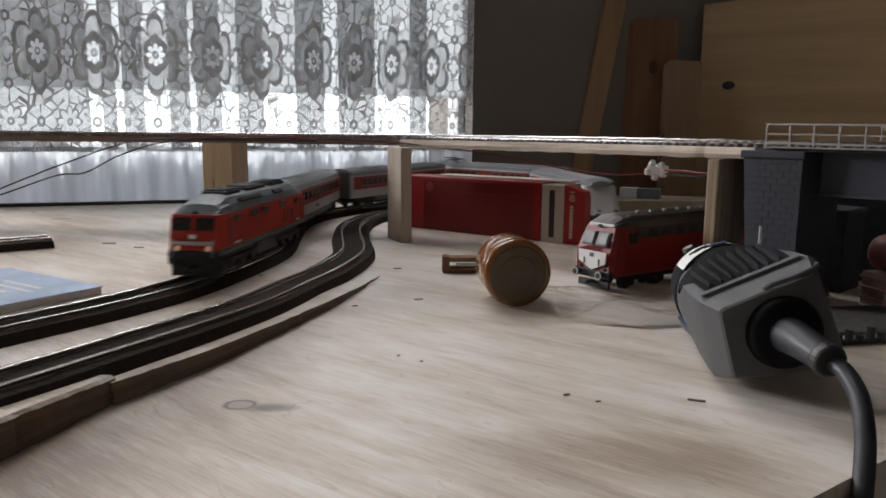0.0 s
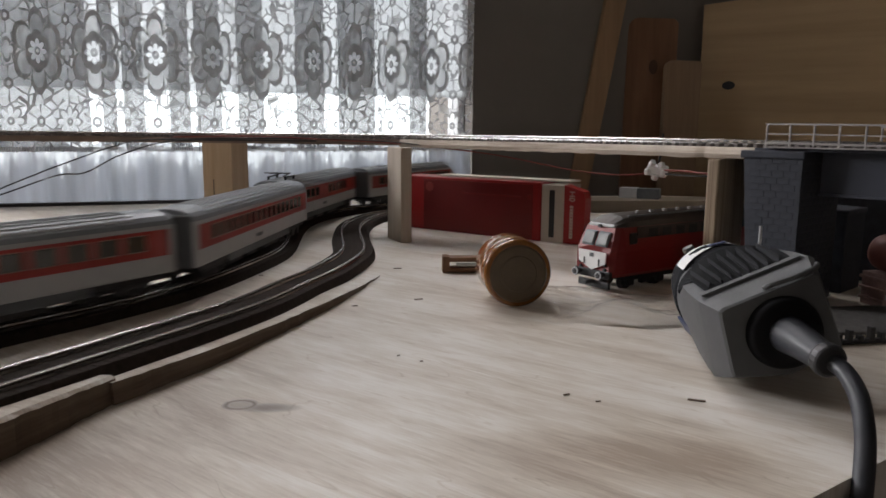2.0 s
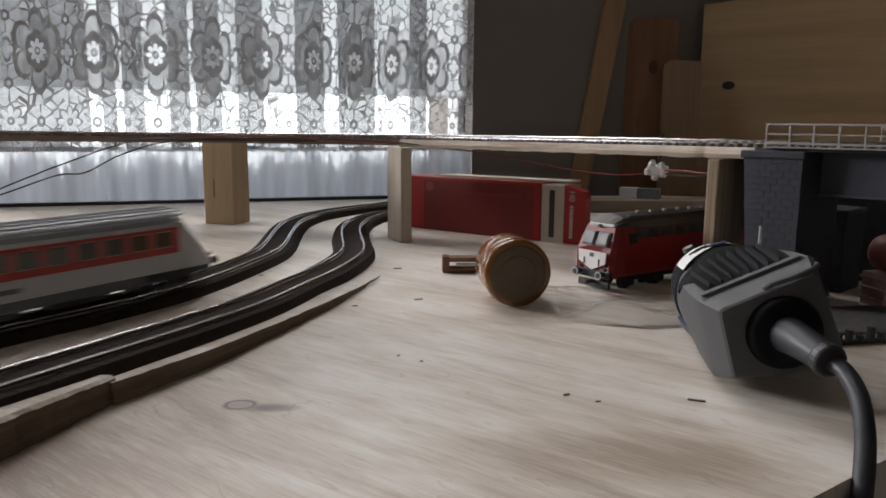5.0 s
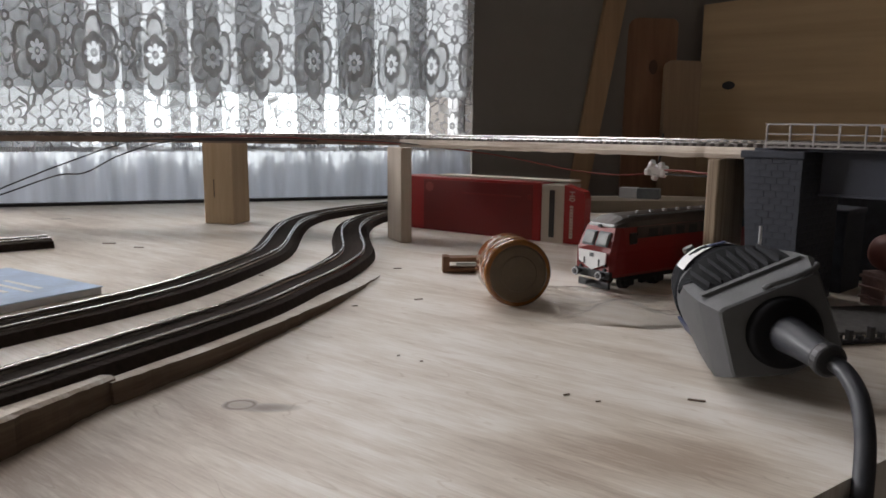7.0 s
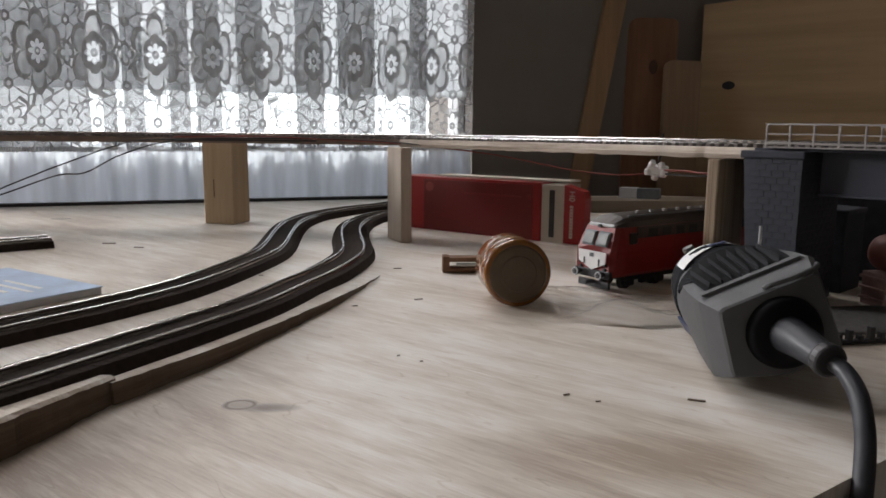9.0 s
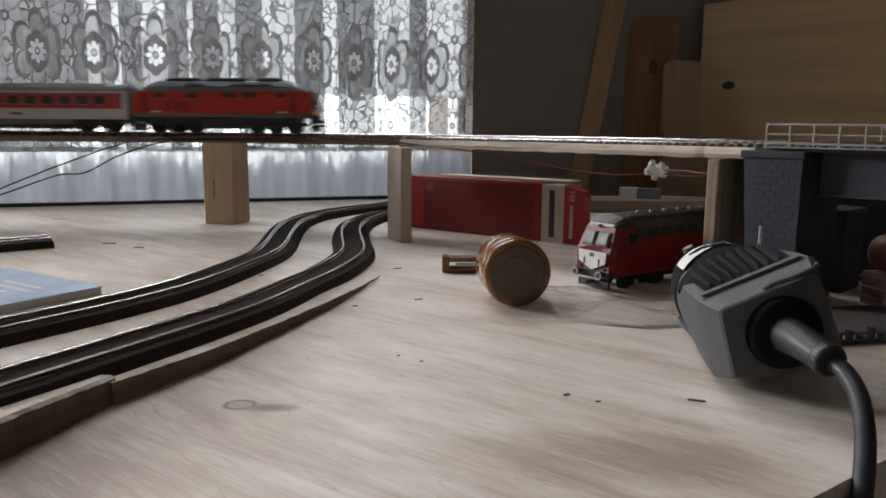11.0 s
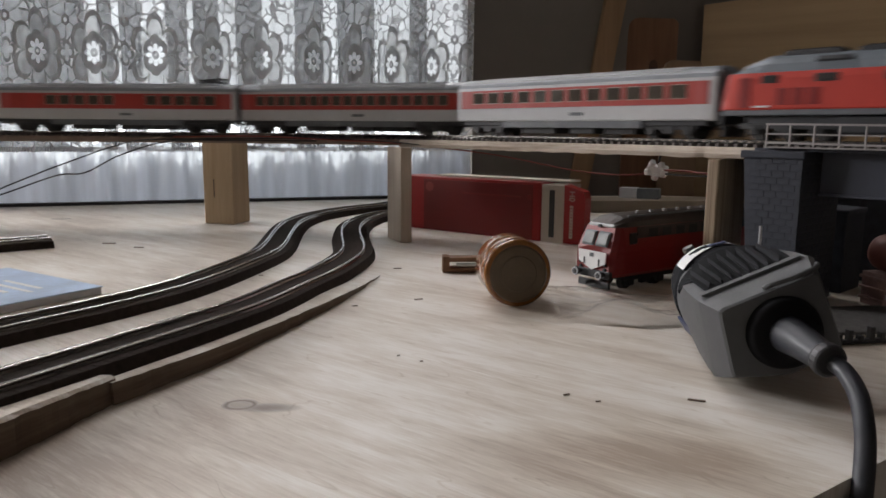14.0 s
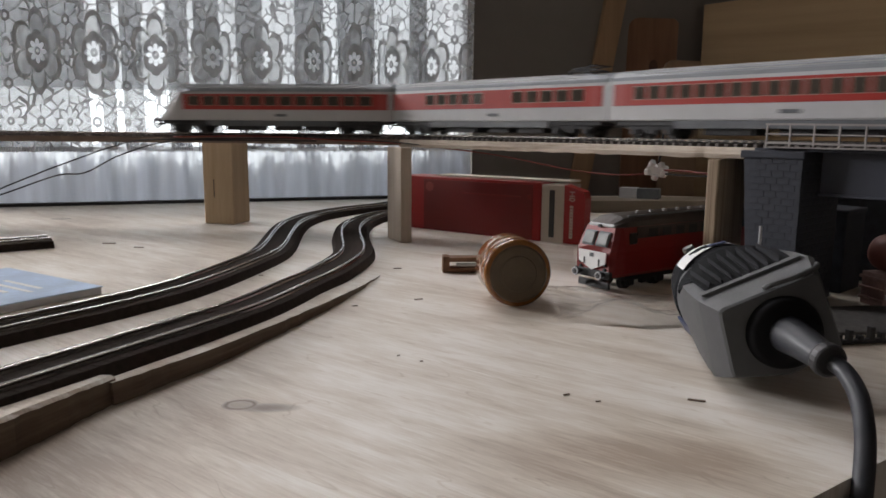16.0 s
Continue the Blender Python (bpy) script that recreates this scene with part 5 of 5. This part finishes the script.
def bridge():
    ab = thing("bridge_abutment", BM, "dark grey brick-faced model bridge abutment", "bridge abutment")
    x0, x1, w, top = -0.0530, -0.0185, 0.0265, 0.0895
    batter = 0.0075                                # the side facing the deck leans in towards the foot
    left = lambda z: x0 + batter * (1.0 - z / top)
    part("core", fix_normals(loft(bmesh.new(), [[Vector((left(z), -w, z)), Vector((x1, -w, z)), Vector((x1, w, z)), Vector((left(z), w, z))] for z in (0.0, top - 0.004)])), M_STONE, ab)
    part("capstone", box((x1 - x0 + 0.003, 2 * w + 0.003, 0.0045), ((x0 + x1) / 2, 0, top - 0.0020), 0.0008), M_STONE, ab, "flat grey capstone")
    meshes = []
    rng = random.Random(4)
    for k in range(5):
        bm = box((0.0066 + rng.uniform(-0.0003, 0.0003), 0.0006 + rng.uniform(0, 0.0002), 0.0036), (0, 0, 0), 0.0003)
        me = bpy.data.meshes.new("brick")
        bm.to_mesh(me)
        bm.free()
        me.materials.append(M_STONE)
        meshes.append(me)
    rows_, step = 22, 0.0039
    for r in range(rows_):
        z = 0.0024 + r * step
        off = 0.0036 if r % 2 else 0.0
        for k in range(5):
            x = x0 + 0.0036 + k * 0.0070 + off
            if left(z) + 0.0030 < x < x1 - 0.0022:
                shared("brick", meshes[(r * 5 + k * 3) % 5], ab, Matrix.Translation((x, -w + 0.0001, z)))
        for k in range(8):
            y = -w + 0.0036 + k * 0.0070 + off
            if y < w - 0.002:
                shared("brick", meshes[(r * 3 + k) % 5], ab, Matrix.Translation((x1 - 0.0001, y, z)) @ Matrix.Rotation(radians(90), 4, "Z"))
    # girders and deck plate
    gi = thing("girder_bridge", BM, "slate-grey plate girder model bridge under the track", "model bridge")
    for s in (-1, 1):
        part("girder", box((0.36, 0.0016, 0.0240), (0.167, s * 0.0135, 0.0782), 0.0003), M_GIRDER, gi, "slate-grey plate girder")
        part("flange", box((0.36, 0.0055, 0.0014), (0.167, s * 0.0135, 0.0657), 0.0003), M_GIRDER, gi)
        for k in range(8):
            part("stiffener", box((0.0012, 0.0030, 0.0222), (0.035 + k * 0.040, s * 0.0155, 0.0782), 0.0002), M_GIRDER, gi)
            g = bmesh.new()
            loft(g, [[Vector((0.035 + k * 0.040 + a, s * 0.0158 + s * dy, z)) for a, z in ((-0.004, 0.0900), (0.004, 0.0900), (0.0015, 0.0850), (-0.0015, 0.0850))] for dy in (0, 0.006)])
            part("bracket", fix_normals(g), M_BLACK, gi, "black bracket")
    part("deck_plate", box((0.395, 0.046, 0.0016), (0.149, 0, 0.0905 - 0.0002), 0.0003), M_GIRDER, gi)
    # railing on the front edge
    rl = thing("bridge_railing", BM, "fine pale-grey model footway railing on the bridge edge", "railing")
    far = thing("bridge_railing", BM, "fine pale-grey model footway railing on the far bridge edge", "railing")
    for k in range(21):
        x = 0.0040 + k * 0.0132
        part("railing_post", box((0.0011, 0.0011, 0.0130), (x, 0.0215, 0.0978 - 0.012 * max(0.0, x + 0.03)), 0.0002), M_RAILING, far)
    for dz, th in ((0.0128, 0.0011), (0.0074, 0.0008), (0.0020, 0.0012)):
        part("rail_bar", sweep([Vector((0.0030, 0.0215, 0.0909 + dz)), Vector((0.270, 0.0215, 0.0909 + dz - 0.012 * 0.30))], [(-0.0005, -th / 2), (0.0005, -th / 2), (0.0005, th / 2), (-0.0005, th / 2)]), M_RAILING, far)
    y = -0.0262
    n = 22
    za = lambda x: 0.0912 - 0.010 * max(0.0, x + 0.03)
    for k in range(n):
        x = -0.0400 + k * 0.0132
        part("railing_post", box((0.0011, 0.0011, 0.0130), (x, y, 0.0985 - 0.012 * max(0.0, x + 0.03)), 0.0002), M_RAILING, rl)
    for dz, th in ((0.0135, 0.0011), (0.0080, 0.0008), (0.0030, 0.0012)):
        part("rail_bar", sweep([Vector((-0.0410, y, 0.0913 + dz)), Vector((-0.03, y, 0.0913 + dz)), Vector((0.245, y, 0.0913 + dz - 0.012 * 0.275))], [(-0.0005, -th / 2), (0.0005, -th / 2), (0.0005, th / 2), (-0.0005, th / 2)]), M_RAILING, rl)
    part("footway", box((0.29, 0.0080, 0.0008), (0.104, y + 0.0035, 0.0917), 0.0002), M_RAILING, rl)
    # far pier
    p = thing("bridge_pier", pose(0.2520, 0.4760, 0, 0, 0, 42), "dark grey square model pier standing beyond the bridge", "bridge pier")
    part("shaft", box((0.032, 0.032, 0.050), (0, 0, 0.025), 0.0008), M_STONE, p)
    part("capstone", box((0.0335, 0.0335, 0.0030), (0, 0, 0.0514), 0.0008), M_STONE, p)
    wb = thing("stone_wall", pose(0.3120, 0.5000, 0, 0, 0, -6), "dark grey model retaining wall behind the tank", "model wall")
    part("wall_body", box((0.110, 0.016, 0.0560), (0, 0, 0.0280), 0.0008), M_STONE, wb)
    part("wall_cap", box((0.112, 0.018, 0.0030), (0, 0, 0.0572), 0.0006), M_STONE, wb)
    # end bearer for the far end of the bridge
    q = thing("bridge_pier", BM @ Matrix.Translation((0.340, 0, -0.76)), "tall timber bearer under the far end of the bridge", "bridge pier")
    part("shaft", box((0.020, 0.040, 0.8245), (0, 0, 0.41225), 0.001), M_PINE, q)
    return ab


bridge()


def water_tank():
    c = thing("model_tank", pose(0.2610, 0.4240, 0, 0, 0, 10), "reddish-brown model drum on a pale pink plinth", "model building")
    g = box((0.022, 0.018, 0.0195), (0.002, 0, 0.00975), 0.0006)
    part("plinth", g, M_PINK, c)
    for k in range(3):
        part("plinth_band", box((0.0240, 0.0200, 0.0018), (0.002, 0, 0.0040 + k * 0.0062), 0.0004), M_PINK, c)
    for z in (0.0068, 0.0125):
        part("stone_block", box((0.0040, 0.0012, 0.0030), (-0.006, -0.0098, z), 0.0003), M_LIGHTGREY, c)
    lathe(c, "drum", [(0.0060, -0.0095), (0.0098, -0.0085), (0.0110, -0.0050), (0.0112, 0.0), (0.0110, 0.0050), (0.0098, 0.0085), (0.0060, 0.0095)], pose(0.0025, 0, 0.0307) @ pose(0, 0, 0, 90, 0, 0), M_TANK, "rust-red drum", 32)
    return c


water_tank()


def table_bits():
    b = part("road_tile", box((0.085, 0.052, 0.0018), (0, 0, 0.0009), 0.0004), M_GRAVEL)
    b.matrix_basis = pose(0.2330, 0.3870, 0, 0, 0, 8)
    tagged(b, "grey cobbled model road tile on the table", "road tile")
    rod = part("brass_rod", cyl(0.0009, 0.0009, 0.0490, pose(0, 0, 0.0245), 10), M_LIGHTGREY)
    rod.matrix_basis = pose(0.1752, 0.4020, 0, 0, 0, 0)
    tagged(rod, "thin pale metal rod standing on the table", "rod")
    cp = thing("coupler_sprue", pose(0.2005, 0.3415, 0, 0, 0, 12), "small black plastic coupler sprue on the table", "coupler")
    g = box((0.030, 0.0030, 0.0022), (0, 0, 0.0016), 0.0005)
    for k, hh in enumerate((0.004, 0.006, 0.003, 0.007, 0.004)):
        add_box(g, (0.0026, 0.0034, hh), (-0.012 + k * 0.006, 0, 0.0015 + hh / 2), 0.0005)
    part("sprue", g, M_BLACK, cp)
    chip = part("paper_scrap", box((0.0040, 0.0022, 0.0012), (0, 0, 0.0006), 0.0003), M_WHITE)
    chip.matrix_basis = pose(0.2400, 0.4480, 0, 0, 0, 20)
    tagged(chip, "small white paper scrap on the table", "scrap")
    # splinters and scratches of dark wood
    for x, y, l, a in ((-0.0143, 0.4270, 0.0050, 20), (-0.0195, 0.3165, 0.0016, 40), (-0.0090, 0.3085, 0.0016, 10), (0.0478, 0.2690, 0.0030, 30), (0.0585, 0.2620, 0.0020, 10), (0.0960, 0.2640, 0.0065, -18), (-0.0500, 0.4090, 0.0030, 10), (-0.0540, 0.4800, 0.0045, 8), (-0.0330, 0.5250, 0.0060, 5), (-0.1190, 0.3820, 0.0050, 15), (-0.1500, 0.5000, 0.0030, 0), (-0.2560, 0.6100, 0.0080, 0), (-0.2900, 0.6300, 0.0110, 3), (-0.1250, 0.4950, 0.0030, 0)):
        s = part("wood_splinter", box((l, l * 0.2, 0.0005), (0, 0, 0.0003), 0.0001), M_CHIP)
        s.matrix_basis = pose(x, y, 0, 0, 0, a)
        tagged(s, "tiny dark wood splinter on the plywood", "splinter", "splinters on the table")
    # loose track at the side
    ln = Line([(-0.3330, 0.6150, 0.0085), (-0.3660, 0.5880, 0.0085), (-0.44, 0.518, 0.0085)])
    t = track("loose_track", ln, 0.0, ln.length, "short loose piece of dark model track", drop=0.0085)
    # booklet
    bk = thing("booklet", pose(-0.2300, 0.4330, 0, 0, 0, 58), "thin blue-and-white printed booklet lying beside the track", "booklet")
    part("paper_block", box((0.148, 0.105, 0.0042), (-0.060, 0.0335, 0.0021), 0.0005), M_PAPER, bk)
    part("cover", box((0.149, 0.106, 0.0006), (-0.060, 0.0335, 0.0046), 0.0002), M_PAPER_BLUE, bk, "pale blue printed cover")
    part("cover_panel", box((0.040, 0.020, 0.0003), (-0.030, 0.0740, 0.00505)), M_PAPER_RED, bk, "red printed field")
    for k in range(7):
        part("print_bar", box((0.0030, 0.040 + 0.012 * math.sin(k * 2.1), 0.0002), (-0.010 - k * 0.0085, 0.024, 0.0050)), M_WHITE, bk)


table_bits()


# ---- wiring ----
def wires():
    def wire(pts, r, material, label):
        o = part("wire", tube(spline(pts, 10), r, 7), material, None, smooth=True)
        return tagged(o, label, "wire", "layout wiring")

    wire([(-0.46, 0.57, 0.002), (-0.40, 0.585, 0.030), (-0.363, 0.600, 0.049), (-0.331, 0.650, 0.069), (-0.291, 0.694, 0.0868), (-0.243, 0.7105, 0.0885), (-0.12, 0.6985, 0.0885)], 0.0007, M_WIRE_BLACK, "thin black wire hanging from the viaduct")
    wire([(-0.47, 0.58, 0.002), (-0.40, 0.588, 0.032), (-0.363, 0.602, 0.0445), (-0.336, 0.640, 0.058), (-0.321, 0.660, 0.0595), (-0.301, 0.690, 0.0745), (-0.262, 0.706, 0.0868), (-0.20, 0.7080, 0.0885)], 0.0007, M_WIRE_BLACK, "thin black wire sagging under the viaduct")
    wire([(-0.27, 0.7130, 0.0890), (-0.20, 0.7080, 0.0900), (-0.12, 0.6985, 0.0905), (-0.055, 0.6780, 0.0890), (-0.020, 0.6600, 0.0865), (0.007, 0.640, 0.0850)], 0.0006, M_WIRE_BLACK, "thin black wire along the viaduct edge")
    wire([(-0.26, 0.7120, 0.0912), (-0.18, 0.7050, 0.0925), (-0.11, 0.6960, 0.0900), (-0.034, 0.672, 0.0868), (0.043, 0.655, 0.0788), (0.113, 0.630, 0.0665), (0.152, 0.610, 0.0645), (0.172, 0.600, 0.068)], 0.0006, M_WIRE_RED, "thin red wire sagging to the connector")
    wire([(0.172, 0.600, 0.069), (0.185, 0.575, 0.070), (0.200, 0.545, 0.0695), (0.215, 0.520, 0.074), (0.2000, 0.4560, 0.0840)], 0.0008, M_WIRE_RED, "red wire running on from the connector")
    wire([(0.172, 0.600, 0.067), (0.186, 0.575, 0.0665), (0.201, 0.545, 0.0680), (0.214, 0.520, 0.073), (0.2020, 0.4540, 0.0845)], 0.0007, M_WIRE_BLACK, "dark wire running on from the connector")
    c = thing("wire_connector", pose(0.1735, 0.5990, 0.0690, 12, 8, -30), "white lumpy terminal connector hanging on wires", "connector")
    rng = random.Random(2)
    g = box((0.016, 0.010, 0.0085), (0, 0, 0), 0.0016)
    part("block", g, M_WHITE, c)
    for x, y, z in ((-0.004, -0.003, 0.0060), (0.0035, -0.003, 0.0056), (0.0, -0.0050, -0.004), (-0.0065, -0.0045, -0.0010), (0.0065, -0.0040, 0.0005)):
        part("clamp", cyl(0.0030, 0.0025, 0.0046, pose(x, y, z, rng.uniform(-25, 25), rng.uniform(-25, 25), 0), 10, 0.0006), M_WHITE, c)
    part("hook", tube([(0, 0, 0.004), (0.001, 0, 0.016), (0.0, 0.002, 0.030)], 0.0008, 6), M_WIRE_BLACK, c)


wires()


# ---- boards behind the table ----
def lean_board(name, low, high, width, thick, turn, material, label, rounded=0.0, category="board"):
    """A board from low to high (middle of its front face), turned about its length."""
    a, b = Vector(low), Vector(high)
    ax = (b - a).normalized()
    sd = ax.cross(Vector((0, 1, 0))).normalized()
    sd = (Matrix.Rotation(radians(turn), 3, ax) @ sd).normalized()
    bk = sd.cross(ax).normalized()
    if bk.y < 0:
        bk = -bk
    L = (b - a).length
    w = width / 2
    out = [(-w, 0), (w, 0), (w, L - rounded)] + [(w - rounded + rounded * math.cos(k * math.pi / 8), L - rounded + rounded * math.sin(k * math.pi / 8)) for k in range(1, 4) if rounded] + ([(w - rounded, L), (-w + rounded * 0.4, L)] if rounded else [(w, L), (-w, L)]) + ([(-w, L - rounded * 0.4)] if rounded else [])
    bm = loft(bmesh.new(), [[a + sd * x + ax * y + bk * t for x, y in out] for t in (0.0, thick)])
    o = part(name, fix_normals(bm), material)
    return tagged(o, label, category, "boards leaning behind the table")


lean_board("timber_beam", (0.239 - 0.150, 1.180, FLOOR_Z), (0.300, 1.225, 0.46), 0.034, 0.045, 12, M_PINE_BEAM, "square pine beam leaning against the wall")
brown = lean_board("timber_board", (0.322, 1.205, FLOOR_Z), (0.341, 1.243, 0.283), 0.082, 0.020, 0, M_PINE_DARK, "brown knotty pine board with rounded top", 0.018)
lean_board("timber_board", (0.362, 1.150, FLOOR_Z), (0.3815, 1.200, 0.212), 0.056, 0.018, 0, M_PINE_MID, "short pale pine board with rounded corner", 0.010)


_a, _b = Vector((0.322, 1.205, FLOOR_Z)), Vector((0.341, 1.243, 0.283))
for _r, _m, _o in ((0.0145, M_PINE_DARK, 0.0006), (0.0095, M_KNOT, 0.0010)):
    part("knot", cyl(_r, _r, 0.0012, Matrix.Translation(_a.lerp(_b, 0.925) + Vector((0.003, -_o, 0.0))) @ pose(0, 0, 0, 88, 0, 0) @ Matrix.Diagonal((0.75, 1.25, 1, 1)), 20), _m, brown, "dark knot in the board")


def ply_sheet():
    a, b = Vector((0.4240, 1.250, 0)), Vector((0.80, 1.03, 0))
    d = (b - a).normalized()
    n = Vector((-d.y, d.x, 0))
    pts = [(0.0, FLOOR_Z), (0.90, FLOOR_Z), (0.90, 0.326), (0.30, 0.3120), (0.10, 0.3115), (0.0, 0.3055)]
    rings = [[a + d * x + n * t + Vector((0, 0, z)) for x, z in pts] for t in (0.0, 0.018)]
    s = part("plywood_sheet", fix_normals(loft(bmesh.new(), rings)), M_SHEET)
    tagged(s, "large pine plywood sheet with a dark knot hole", "plywood sheet")
    k = part("knot", cyl(0.0085, 0.0085, 0.0012, Matrix.Translation(a + d * 0.046 + Vector((0, 0, 0.1755)) - n * 0.0006) @ n.to_track_quat("Z", "Y").to_matrix().to_4x4() @ Matrix.Diagonal((1.2, 0.8, 1, 1)), 12), M_BLACK)
    k.parent = s
    k["label"] = "dark knot hole"


ply_sheet()


def back_bits():
    b = part("pine_batten", box((0.30, 0.060, 0.0150), (0, 0, 0.0075), 0.001), M_PINE_FLAT)
    b.matrix_basis = pose(0.318, 0.9450, 0, 0, 0, 3)
    tagged(b, "flat pine batten lying along the back of the table", "batten")
    k = thing("small_block", pose(0.2570, 0.9450, 0.015, 0, 0, -25), "small grey and white block resting on the batten", "block")
    part("white_half", box((0.022, 0.016, 0.0135), (-0.018, 0, 0.00675), 0.0008), M_LIGHTGREY, k, "white end")
    part("grey_half", box((0.028, 0.016, 0.0132), (0.0072, 0, 0.0066), 0.0008), M_SKIRT, k, "dark grey end")


back_bits()


def motions():
    """The train: one run along the route, each vehicle carried by its two bogies."""
    start = nearest_s(ROUTE, -0.1362, 0.585)          # rear of the locomotive at the start
    speed = [(0.0, -0.040), (0.5, 0.042), (1.0, 0.155), (1.5, 0.280), (2.0, 0.410), (3.0, 0.646), (4.2, 0.925), (11.3, 2.436), (12.5, 2.675), (13.0, 2.774), (13.5, 2.859), (14.0, 2.961), (14.5, 3.056), (15.5, 3.255), (16.0, 3.357)]

    def travelled(t):
        for (a, p), (b, q) in zip(speed, speed[1:]):
            if t <= b:
                return p + (q - p) * (t - a) / (b - a)
        return speed[-1][1]

    times = [k * 0.1 for k in range(161)]
    for i, v in enumerate([LOCO] + COACHES):
        rows = []
        for t in times:
            s = start + travelled(t)
            if i == 0:
                mid, half = s + GAP / 2 + LOCO_L / 2, 0.050
            else:
                mid, half = s - PITCH * (i - 1) - PITCH / 2, BOGIE
            rows.append((t, ROUTE.carry(mid, half)))
        walk(v, rows)


motions()
